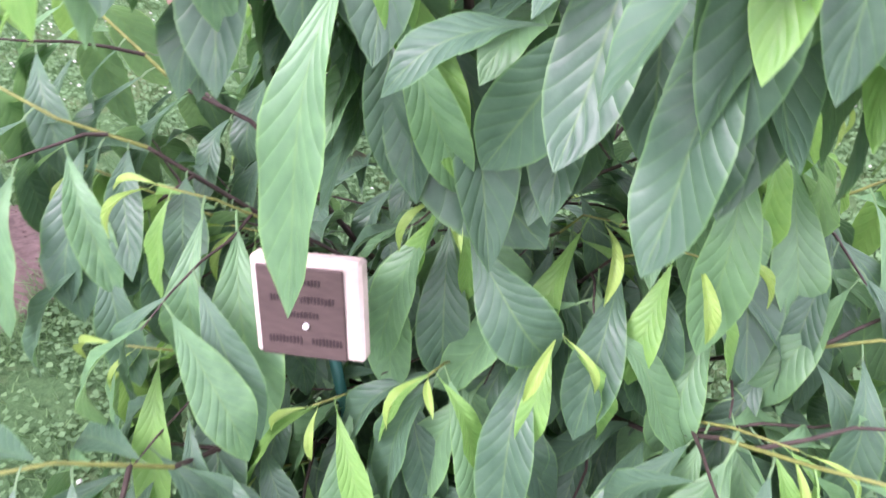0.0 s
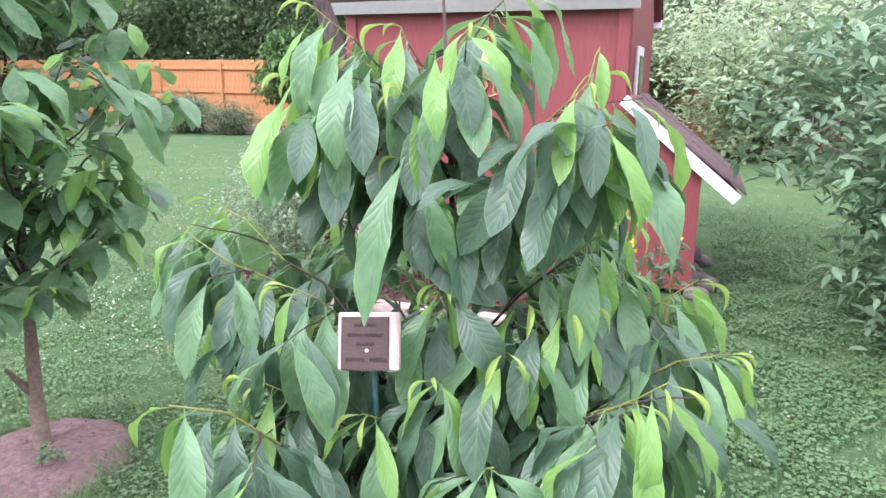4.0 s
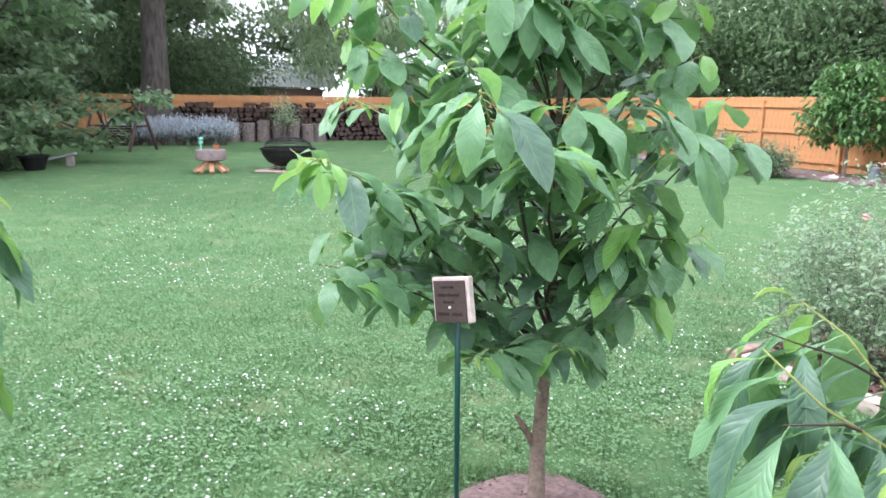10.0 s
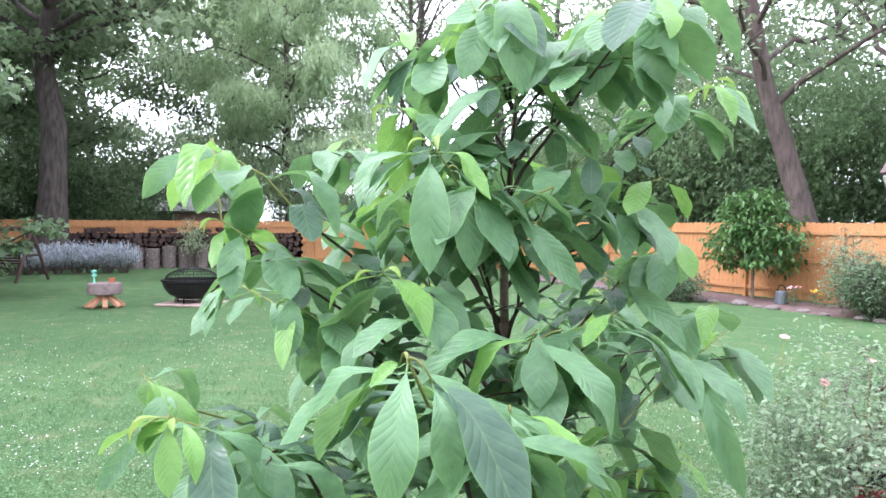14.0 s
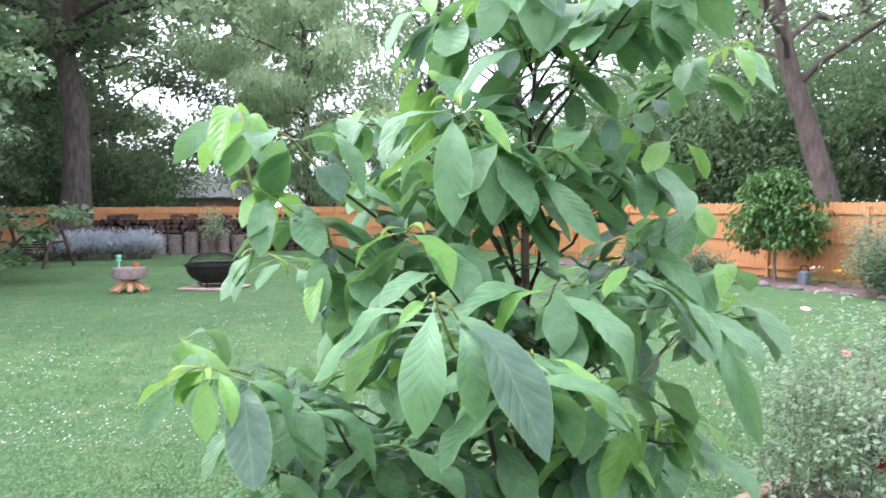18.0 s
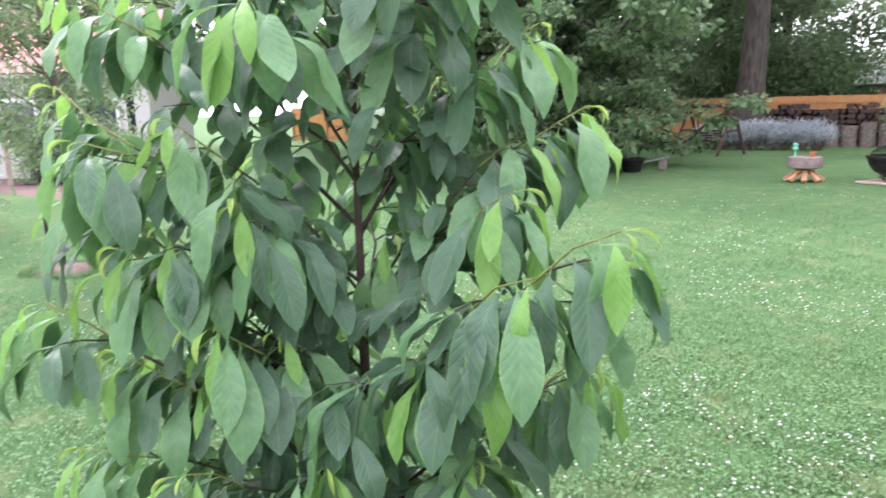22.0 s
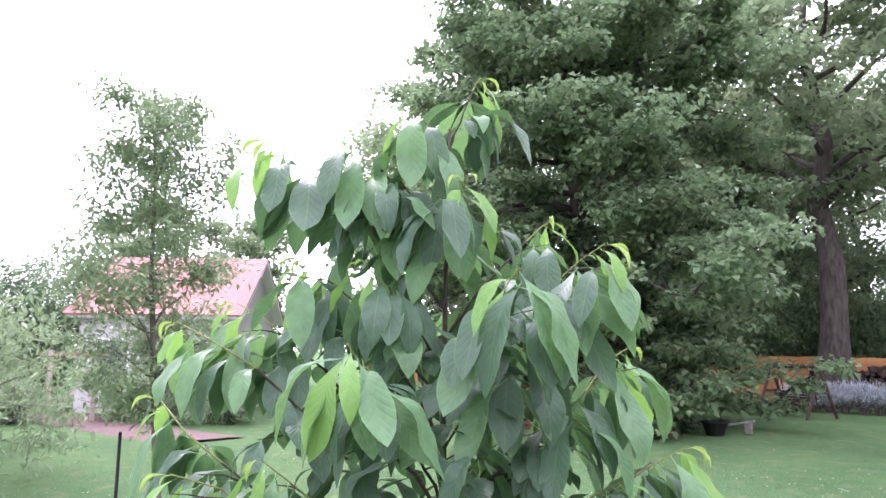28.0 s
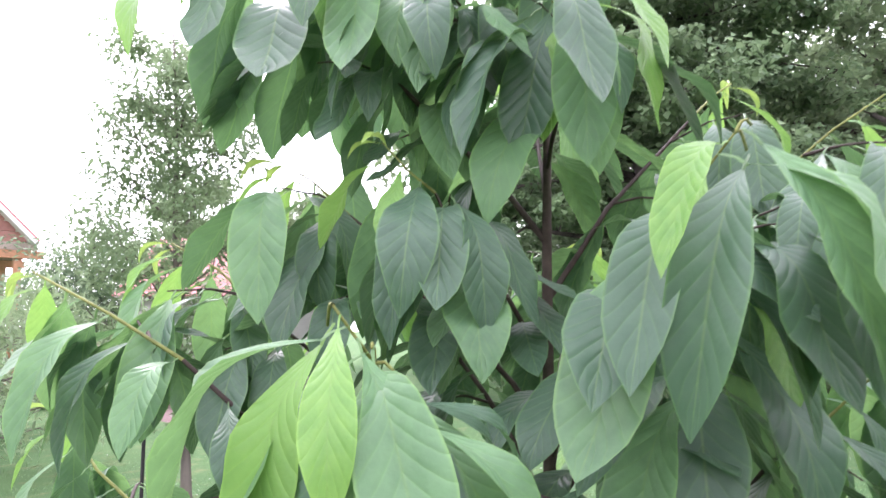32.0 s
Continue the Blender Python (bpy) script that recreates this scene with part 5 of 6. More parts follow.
for x in (-0.95, 0.95):
    pole("leg", (x, -0.85, 0), (x, 0.02, 1.8), 0.05, SWING_WOOD, swing, SWING)
    pole("leg", (x, 0.85, 0), (x, -0.02, 1.8), 0.05, SWING_WOOD, swing, SWING)
    pole("brace", (x, -0.42, 0.9), (x, 0.42, 0.9), 0.035, SWING_WOOD, swing, SWING)
    pole("chain", (x * 0.65, 0, 1.78), (x * 0.65, -0.2, 0.75), 0.012, BLACK, swing, SWING)
    pole("chain", (x * 0.65, 0, 1.78), (x * 0.65, 0.25, 0.5), 0.012, BLACK, swing, SWING)
pole("beam", (-1.05, 0, 1.8), (1.05, 0, 1.8), 0.06, SWING_WOOD, swing, SWING)
for k in range(5):
    boxed("seat_slat", (-0.7, -0.2 + k * 0.1, 0.44), (0.7, -0.12 + k * 0.1, 0.47), SWING_WOOD, swing, SWING)
for k in range(5):
    boxed("back_slat", (-0.7, -0.26, 0.5 + k * 0.09), (0.7, -0.235, 0.57 + k * 0.09), SWING_WOOD, swing, SWING)

for k in range(8):
    f = k / 7
    shrub("lavender_bush", "silvery blue-grey lavender bush below the trees", (-26.3 + 1.7 * f + R.uniform(-0.15, 0.15), 9.4 + 2.9 * f, 0), 0.55, 0.95, LAVENDER, 0.2, 1500, 22, 70 + k, 0.12, -1.0, BARK_GREY, "lavender", "lavender row", 0.3, 0.16)

# firewood stacked along the west fence
pile = thing("firewood_stack", "long stack of dark split firewood before the fence", "firewood", at=(-27.0, 13.0, 0))
PILE = Matrix.Translation((-29.1, 11.0, 0)) @ pose(0, 0, 0, 0, 0, 60)
log_meshes = []
for sides, rad in ((7, 0.1), (4, 0.115), (3, 0.12), (5, 0.1)):
    lm = bpy.data.meshes.new("log")
    bm = bmesh.new()
    lathe(bm, [(rad * 0.94, -0.2), (rad, 0.0), (rad * 0.96, 0.2)], sides, pose(0, 0, 0, 90))
    bm.to_mesh(lm)
    bm.free()
    lm.materials.append(LOG_BARK)
    lm.materials.append(LOG_END)
    for p in lm.polygons:
        if abs(p.normal.y) > 0.8:
            p.material_index = 1
    log_meshes.append(lm)
inverse = parent_world(pile).inverted()
for row in range(8):
    for k in range(54):
        z = 0.1 + row * 0.19
        if z > 1.42 + 0.08 * math.sin(k * 0.6) + R.uniform(-0.1, 0.1):
            continue
        lg = finish("log", R.choice(log_meshes), None, pile)
        lg.matrix_basis = inverse @ PILE @ pose(k * 0.185 + (0.09 if row % 2 else 0) + R.uniform(-0.04, 0.04), R.uniform(-0.1, 0.1), z + R.uniform(-0.03, 0.03), R.uniform(-5, 5), R.uniform(0, 360), R.uniform(-14, 14))
        lg.matrix_parent_inverse = Matrix.Identity(4)
        lg.scale = [q * R.uniform(0.85, 1.2) for q in lg.scale]
back = Tubes(6)
for row in range(9):
    for k in range(70):
        c = PILE @ V(k * 0.145 + 0.07 * (row % 2), 0.16, 0.08 + row * 0.145)
        back.add([c + PILE.to_3x3() @ V(0, -0.16, 0), c + PILE.to_3x3() @ V(0, 0.2, 0)], [0.085, 0.085])
tagged(finish("log_backing", back.mesh("log_backing", LOG_BARK), None, pile), kind="stuff")
for k, (f, h) in enumerate(((0.2, 0.45), (0.32, 0.78), (0.42, 0.75), (0.52, 0.85), (0.62, 0.8), (0.72, 0.82), (0.82, 0.7), (0.9, 0.72))):
    x, y = -27.3 + 3.0 * f, 12.1 + 5.0 * f
    t = thing("log_round", "thick upright log round standing before the firewood", "log", "upright log rounds", at=(x, y, 0))
    bm = bmesh.new()
    lathe(bm, [(0.27, 0), (0.25, h * 0.3), (0.26, h * 0.97), (0.24, h), (0.0, h + 0.004)], 14, Matrix.Translation((x, y, 0)))
    part("trunk", bm, plain("grey_log_bark", (0.2, 0.165, 0.15), 0.95, grain=10, amount=0.5, bump=0.7) if k == 0 else bpy.data.materials["grey_log_bark"], t)

# metal-roofed shed beyond the fence
far = thing("far_shed", "low shed with a pale metal roof beyond the fence", "shed", at=(-31.8, 19.9, 0))
FM = Matrix.Translation((-31.8, 19.9, 0)) @ pose(0, 0, 0, 0, 0, 60)
GREY_METAL = plain("pale_roof_metal", (0.78, 0.78, 0.8), 0.55, 0.1, grain=10, amount=0.2)
boxed("wall", (-1.4, -1.4, 0), (1.4, 1.4, 2.2), plain("brown_siding", (0.2, 0.13, 0.1), 0.8), far, FM)
for k in range(12):
    boxed("roof_sheet", (-2.16 + k * 0.36, -1.9, -0.02), (-2.16 + k * 0.36 + 0.35, 1.9, 0.02 + 0.02 * (k % 2)), GREY_METAL, far, FM @ Matrix.Translation((0, 0, 2.85)) @ pose(0, 0, 0, 17))
shrub("young_shrub", "small pale-leaved shrub before the woodpile", (-25.0, 15.2, 0), 0.5, 1.9, WILLOW_LEAF, 0.1, 1100, 10, 91, 0.35, low=0.35)

# under the maple: kettle grill, bench, brick edging
tub = thing("black_tub", "low round black tub half hidden by the maple", "tub", at=(-18.0, 4.45, 0))
bm = bmesh.new()
lathe(bm, [(0.2, 0.0), (0.3, 0.3), (0.33, 0.31), (0.33, 0.34), (0.29, 0.34), (0.2, 0.05)], 20, Matrix.Translation((-18.0, 4.45, 0)))
part("body", bm, BLACK, tub)
plank = thing("grey_board", "weathered grey board leaning on stones under the maple", "board", at=(-18.5, 5.0, 0))
boxed("plank", (-0.5, -0.1, 0), (0.5, 0.1, 0.04), plain("grey_bench_wood", (0.26, 0.27, 0.28), 0.8, grain=16), plank, Matrix.Translation((-18.5, 5.0, 0.2)) @ pose(0, 0, 0, 0, -12, 60))
for x in (-0.35, 0.35):
    boxed("support", (x - 0.09, -0.09, 0), (x + 0.09, 0.09, 0.14 + 0.21 * (x + 0.35)), STONE, plank, Matrix.Translation((-18.5, 5.0, 0)) @ pose(0, 0, 0, 0, 0, 60), 0.03)
for k, (x, y, r) in enumerate(((-18.4, 1.6, 0.8), (-17.9, 2.9, 0.7), (-18.6, 3.7, 0.6))):
    shrub("shade_plant", "low dark green plant in the shade of the maple", (x, y, 0), r, 0.55, BUSH_LEAF, 0.12, 1400, 12, 160 + k, 0.5, group="plants under the maple", low=0.05)
edge = thing("brick_edging", "low reddish brick edging round the maple", "edging", at=(-16.3, 1.2, 0))
BRICK = plain("red_brick", (0.12, 0.055, 0.045), 0.9, grain=20, amount=0.3)
for k in range(9):
    a = radians(-42 + k * 7)
    for z in (0, 1):
        boxed("brick", (-0.2, -0.09, 0.005 + z * 0.1), (0.2, 0.09, 0.1 + z * 0.1), BRICK, edge, Matrix.Translation((-20.6 + 3.3 * math.cos(a), 2.4 + 3.3 * math.sin(a), 0)) @ pose(0, 0, 0, 0, 0, math.degrees(a) + 90 + (2 if z % 2 else -2)), 0.008)

# ---- west and south-west: young fruit trees, post, trellis, house ----
big_tree("pear_tree", "tall narrow young fruit tree with small leaves", (-7.88, -3.94, 0), 5.3, 0.05, 0.85, 0.7, BARK_GREY, PEACH_LEAF, 0.085, 14000, 34, 0.2, (0.05, -0.35), seed=61, shape=0.42, clump_r=0.24, droop=0.3, flat=0.9, round_top=0.75)
big_tree("peach_tree", "spreading peach tree with long narrow pale leaves", (-9.5, -8.3, 0), 2.7, 0.05, 2.3, 0.12, BARK_GREY, PEACH_LEAF, 0.16, 5200, 30, 0.08, seed=62, shape=0.26, clump_r=0.24, droop=0.5, flat=0.8)
big_tree("peach_tree", "spreading peach tree with long narrow pale leaves", (-12.5, -10.5, 0), 2.4, 0.05, 1.6, 0.3, BARK_GREY, PEACH_LEAF, 0.17, 3000, 22, 0.15, seed=63, shape=0.26, clump_r=0.22, droop=0.5, flat=0.8)
pst = thing("black_post", "thin black steel post beside the young fruit tree", "post", at=(-7.65, -4.28, 0))
pole("shaft", (0, 0, -0.05), (0.01, 0, 1.0), 0.018, BLACK, pst, Matrix.Translation((-7.65, -4.28, 0)))
trel = thing("wooden_trellis", "weathered wooden trellis frame by the far flower bed", "trellis", at=(-17.0, -11.0, 0))
TM = Matrix.Translation((-17.0, -11.0, 0)) @ pose(0, 0, 0, 0, 0, -58)
for x in (-0.5, 0.5):
    boxed("post", (x - 0.06, -0.06, 0), (x + 0.06, 0.06, 1.75), TIMBER, trel, TM)
boxed("crossbar", (-0.75, -0.05, 1.62), (0.75, 0.05, 1.72), TIMBER_DARK, trel, TM @ Matrix.Translation((0, -0.115, 0)))
boxed("brace", (-0.05, -0.03, 0), (0.05, 0.03, 1.5), TIMBER, trel, TM @ Matrix.Translation((0.45, 0.12, 0)) @ pose(0, 0, 0, 0, -32, 0))
bm = bmesh.new()
bmesh.ops.create_grid(bm, x_segments=60, y_segments=8, size=1.0)
for v in bm.verts:
    x, y = v.co.x * 7, v.co.y * 0.9
    v.co = Matrix.Translation((-18.3, -12.2, 0)) @ pose(0, 0, 0, 0, 0, 57) @ V(x, y, 0.05 * (1 - v.co.y ** 4) + 0.02 * noise.noise((x * 3, y * 3, 1)))
tagged(part("flower_border", bm, SOIL), "long bare soil border at the lawn's edge", "soil", kind="structure")

house = thing("house", "white house with a pinkish red tiled roof", "house", at=(-22.0, -10.6, 0))
HM = Matrix.Translation((-22.0, -10.6, 0)) @ pose(0, 0, 0, 0, 0, 6)
SIDING = plain("white_siding", (0.5, 0.485, 0.475), 0.7, grain=10, amount=0.1, scale=(1, 1, 6))
ROOF_RED = plain("faded_red_roof", (0.46, 0.21, 0.2), 0.8, grain=8, amount=0.25, scale=(1, 6, 1))
HX, HY, HE, HR = 2.3, 2.2, 2.9, 4.6
boxed("wall", (HX - 0.15, -HY, 0), (HX, HY, HE), SIDING, house, HM, 0.01)
boxed("wall", (-HX, -HY, 0), (-HX + 0.15, HY, HE), SIDING, house, HM, 0.01)
for y in (-HY, HY - 0.15):
    bm = bmesh.new()
    prof = [(-HX + 0.152, 0), (HX - 0.152, 0), (HX - 0.152, HE), (0, HR - 0.12), (-HX + 0.152, HE)]
    a = [bm.verts.new(HM @ V(x, y, z)) for x, z in prof]
    b = [bm.verts.new(HM @ V(x, y + 0.15, z)) for x, z in prof]
    bm.faces.new(a)
    bm.faces.new(b[::-1])
    for k in range(5):
        bm.faces.new((a[k], b[k], b[(k + 1) % 5], a[(k + 1) % 5]))
    bmesh.ops.recalc_face_normals(bm, faces=bm.faces)
    part("gable_wall", bm, SIDING, house)
hs = math.hypot(HX, HR - HE) + 0.4
ha = math.degrees(math.atan2(HR - HE, HX))
for sgn in (0, 180):
    rm = HM @ Matrix.Translation((0, 0, HR + 0.05)) @ pose(0, 0, 0, 0, 0, sgn) @ pose(0, 0, 0, 0, ha, 0)
    roof = boxed("roof", (0, -HY - 0.3, -0.08), (hs, HY + 0.3, 0.0), WHITE_PAINT, house, rm)
    for k in range(11):
        boxed("tile_course", (k * hs / 11, -HY - 0.32, 0.004), ((k + 1) * hs / 11 + 0.02, HY + 0.32, 0.05), ROOF_RED, roof, rm @ pose(0, 0, 0, 0, -0.8, 0), 0.006)
for y in (-1.7, 0.4):
    wn_ = boxed("window", (HX + 0.002, y, 1.0), (HX + 0.05, y + 1.0, 2.1), WHITE_PAINT, house, HM, 0.005)
    boxed("pane", (HX + 0.052, y + 0.08, 1.08), (HX + 0.057, y + 0.92, 2.02), bpy.data.materials["dark_window_glass"], wn_, HM, 0.0)
boxed("porch_post", (HX + 1.1, HY - 0.2, 0), (HX + 1.25, HY - 0.05, 2.4), BLACK, house, HM)
for k, (x, y, r, h) in enumerate(((-17.6, -9.9, 0.8, 1.5), (-17.4, -8.7, 0.9, 1.7), (-17.8, -7.4, 0.9, 1.3), (-16.6, -12.3, 0.9, 1.2))):
    shrub("garden_shrub", "bushy pale green shrub in the border before the house", (x, y, 0), r, h, ROSE_LEAF if k % 2 else PEACH_LEAF, 0.09, 3600, 18, 180 + k, 0.45, group="shrubs before the house", low=0.05, clump_r=0.25)
pav = thing("timber_pavilion", "orange timber pavilion with a steep red gable roof", "pavilion", at=(-21.55, -21.2, 0))
PM = Matrix.Translation((-21.55, -21.2, 0)) @ pose(0, 0, 0, 0, 0, 138) @ Matrix.Scale(1.33, 4)
for x in (-1.6, 1.6):
    for y in (-1.6, 1.6):
        boxed("post", (x - 0.09, y - 0.09, 0), (x + 0.09, y + 0.09, 3.1), ORANGE_WOOD, pav, PM)
PINK_BOARD = plain("pink_boarding", (0.45, 0.22, 0.19), 0.8, grain=12)
for y in (-1.75, 1.6):
    boxed("beam", (-2.15, y, 3.1), (2.15, y + 0.15, 3.3), ORANGE_WOOD, pav, PM)
    boxed("beam", (-2.0, y + 0.01, 3.31), (2.0, y + 0.14, 3.5), TIMBER, pav, PM)
    for r in range(7):
        boxed("gable_board", (-1.75 + r * 0.25, y + 0.03, 3.51 + r * 0.25), (1.75 - r * 0.25, y + 0.1, 3.75 + r * 0.25), PINK_BOARD, pav, PM)
for sgn in (0, 180):
    rm = PM @ Matrix.Translation((0, 0, 5.45)) @ pose(0, 0, 0, 0, 0, sgn) @ pose(0, 0, 0, 0, 45, 0)
    boxed("roof", (0, -2.2, -0.1), (2.75, 2.2, 0), WHITE_PAINT, pav, rm)
    boxed("roof_cover", (0, -2.15, 0.004), (2.78, 2.15, 0.06), ROOF_RED, pav, rm)
shrub("yew_hedge", "tall dense dark green hedge beside the house", (-20.8, -14.9, 0), 2.4, 4.7, BUSH_LEAF, 0.16, 16000, 26, 64, 0.5, category="hedge", clump_r=0.55)
for x, y, h, sd in ((-34, -14, 9, 66), (-33, -18.5, 9.5, 60), (-24, -29, 8, 68)):
    big_tree("distant_tree", "rounded green tree far behind the house", (x, y, 0), h, 0.2, 3.0, 0.3, BARK, WOOD_LEAF, 0.3, 6000, 12, 0.2, seed=sd, shape=0.7, group="trees behind the house")

# ---- north border along the fence ----
bm = bmesh.new()
bmesh.ops.create_grid(bm, x_segments=120, y_segments=10, size=1.0)
NB = Matrix.Translation((-4.3, 17.2, 0)) @ pose(0, 0, 0, 0, 0, -20.7)
for v in bm.verts:
    x, y = v.co.x * 9, v.co.y * (0.85 + 0.12 * math.sin(v.co.x * 14))
    v.co = NB @ V(x, y, 0.06 * (1 - v.co.y ** 4) + 0.03 * noise.noise((x * 2, y * 2, 4)) * (1 - v.co.y ** 2))
tagged(part("border_soil", bm, SOIL), "soil border along the board fence", "soil", kind="structure")
for k in range(34):
    x = -8.6 + k * 0.52 + R.uniform(-0.15, 0.15)
    st = thing("edging_stone", "rough grey field stone edging the border", "stone", "border stones", at=NB @ V(x, -0.95 + R.uniform(-0.1, 0.1), 0))
    bm = bmesh.new()
    bmesh.ops.create_icosphere(bm, subdivisions=2, radius=1.0)
    s = R.uniform(0.06, 0.15)
    for v in bm.verts:
        q = v.co * (1 + 0.25 * noise.noise(v.co * 1.7 + V(k, 0, 0)))
        v.co = V(q.x * s * 1.3, q.y * s, max(q.z, -0.5) * s * 0.6 + s * 0.25) + st.location
    part("stone", bm, STONE, st, "", True)
FENCE_TREE_LEAF = small_leaf_material("glossy_fruit_tree_leaf", (0.05, 0.115, 0.04), (0.15, 0.3, 0.085), 0.3, 0.4)
big_tree("pawpaw_tree_old", "rounded older pawpaw tree before the board fence", (-5.3, 17.5, 0), 2.75, 0.045, 0.92, 0.1, BARK_YOUNG, FENCE_TREE_LEAF, 0.16, 4800, 36, 0.33, seed=81, shape=0.45, clump_r=0.24, droop=0.6, flat=0.8, round_top=0.98)
shrub("border_shrub", "dark green leafy shrub in the border by the fence", (-2.65, 15.75, 0), 0.7, 1.2, BUSH_LEAF, 0.09, 4200, 20, 82, 0.5)
shrub("border_shrub", "low green shrub at the foot of the fence", (-8.0, 17.0, 0), 0.8, 0.9, BUSH_LEAF, 0.09, 3200, 16, 83, 0.5)
shrub("border_shrub", "low green shrub at the foot of the fence", (-6.7, 16.6, 0), 0.6, 0.7, BUSH_LEAF, 0.08, 2400, 14, 84, 0.5)
shrub("climbing_plant", "pale climbing plant against the fence", (-3.3, 16.9, 0), 0.5, 1.9, ROSE_LEAF, 0.07, 1500, 12, 85, 0.5)
can = thing("watering_can", "grey-blue metal watering can in the border", "watering can", at=NB @ V(-0.15, -0.3, 0.05))
bm = bmesh.new()
lathe(bm, [(0.13, 0), (0.14, 0.02), (0.12, 0.27), (0.105, 0.29), (0.095, 0.28)], 16, Matrix.Translation(can.location))
part("body", bm, plain("blue_grey_zinc", (0.16, 0.18, 0.2), 0.5, 0.4), can)
tb = Tubes(6)
tb.add([can.location + V(0.085 * math.cos(a), 0, 0.29 + 0.13 * math.sin(a)) for a in np.linspace(0, math.pi, 9)], [0.012] * 9)
finish("handle", tb.mesh("handle", BLACK), None, can)


def flower_plant(at, height, heads, mat, size, label, seed, group, petals=10, leaf=BUSH_LEAF, spread=0.16):
    """A clump of stems with leaves and daisy-like flowers."""
    rng, g = random.Random(seed), np.random.default_rng(seed)
    at = Vector(at)
    t = thing("flowering_plant", label, "flower", group, at=at)
    tb = Tubes(4)
    pts = []
    for k in range(heads):
        a = k * 2.4
        rr = spread * math.sqrt((k + 0.5) / heads)
        top = at + V(rr * math.cos(a), rr * math.sin(a), height * rng.uniform(0.75, 1.05))
        tb.add(bent(at + V(rr * 0.4 * math.cos(a), rr * 0.4 * math.sin(a), 0), top, 0, 4, 0.03, rng), [0.004, 0.004, 0.003, 0.003])
        bm = bmesh.new()
        tilt = pose(top.x, top.y, top.z, rng.uniform(10, 55), 0, rng.uniform(-90, 90))
        for j in range(petals):
            m = tilt @ pose(0, 0, 0, 0, 0, 360 * j / petals) @ pose(0, 0, 0, 0, 14, 0)
            vs = [bm.verts.new(m @ V(*c)) for c in ((0.1 * size, -0.06 * size, 0), (0.7 * size, -0.17 * size, 0.02 * size), (1.0 * size, 0, 0), (0.7 * size, 0.17 * size, 0.02 * size), (0.1 * size, 0.06 * size, 0))]
            bm.faces.new(vs)
        fl = part("flower", bm, mat, t)
        bm = bmesh.new()
        lathe(bm, [(0.24 * size, 0), (0.22 * size, 0.16 * size), (0.1 * size, 0.26 * size), (0, 0.28 * size)], 8, tilt)
        part("flower_centre", bm, FLOWER_EYE if mat is YELLOW else mat, fl, "dark brown flower centre" if mat is YELLOW else "")
        pts.append(at.lerp(top, 0.55))
    finish("stem", tb.mesh("stem", TWIG_NEW), None, t)
    cl = np.concatenate([clump(g, p, spread * 0.7, 14, 1.4) for p in pts])
    cl[:, 2] = np.maximum(cl[:, 2], at.z + 0.02)
    finish("foliage", leaf_cloud("foliage", cl, 0.09, leaf, 0.4, 0.2, True, seed), None, t)


for k in range(9):
    p = BED @ V(1.15 + k * 0.235 + R.uniform(-0.06, 0.06), 0.28 + R.uniform(-0.12, 0.2), 0.04)
    flower_plant(p, R.uniform(0.5, 0.78), R.choice((3, 4, 5)), YELLOW, 0.036, "yellow black-eyed Susan in front of the red shed", 100 + k, "black-eyed Susans")
for k in range(7):
    p = NB @ V(0.2 + k * 0.6 + R.uniform(-0.2, 0.2), -0.5 + R.uniform(-0.3, 0.3), 0.03)
    flower_plant(p, R.uniform(0.3, 0.5), 4, (PINK, YELLOW, WHITE_PAINT)[k % 3], 0.05, ("pink", "yellow", "white")[k % 3] + " flowers in the border by the fence", 120 + k, "border flowers", 8, spread=0.22)
shrub("rose_bush", "thin tall pale-leaved rose bush in the raised bed", BED @ V(0.45, 0.45, 0.04), 0.42, 1.2, ROSE_LEAF, 0.034, 3300, 12, 86, 0.6, low=0.08, clump_r=0.15, stem_r=0.004, fine=True)
shrub("rose_bush", "thin tall pale-leaved rose bush in the raised bed", BED @ V(0.2, 0.4, 0.04), 0.32, 0.95, ROSE_LEAF, 0.034, 1700, 8, 87, 0.6, low=0.08, clump_r=0.14, stem_r=0.004, fine=True)
for k in range(4):
    flower_plant(BED @ V(0.15 + 0.22 * k, 0.5, 0.04), R.uniform(0.9, 1.25), 1, PINK, 0.03, "pale pink rose bloom on a thin stem", 140 + k, "rose blooms", 16, ROSE_LEAF, 0.05)
for k in range(3):
    q = BED @ V(0.55 + 0.22 * k, 0.15 + R.uniform(0, 0.3), 0.05)
    shrub("bed_seedling", "small green seedling in the mulch", q, 0.07, 0.12, BUSH_LEAF, 0.05, 60, 4, 150 + k, 0.6, group="bed seedlings", low=0.1, clump_r=0.05)

POT = Matrix.Translation((-1.2, 5.86, 0))
pot = thing("black_pot", "large low black plastic plant pot beside the shed", "pot", at=POT.translation)
bm = bmesh.new()
lathe(bm, [(0.2, 0), (0.25, 0.2), (0.28, 0.21), (0.28, 0.25), (0.25, 0.25), (0.24, 0.2), (0, 0.2)], 24, POT)
part("body", bm, plain("black_plastic", (0.02, 0.02, 0.022), 0.4, grain=50), pot)
boxed("tag", (-0.13, -0.27, 0.252), (0.05, -0.2, 0.256), plain("pale_pink_tag", (0.75, 0.6, 0.62), 0.5), pot, POT @ pose(0, 0, 0, 0, 4, 8), 0.001, "pale pink plastic plant tag")
shrub("potted_shrub", "thin dark-leaved shrub growing in the black pot", (-1.2, 5.86, 0.2), 0.28, 0.85, OLIVE_LEAF, 0.05, 520, 6, 88, 0.5, low=0.1, clump_r=0.14)
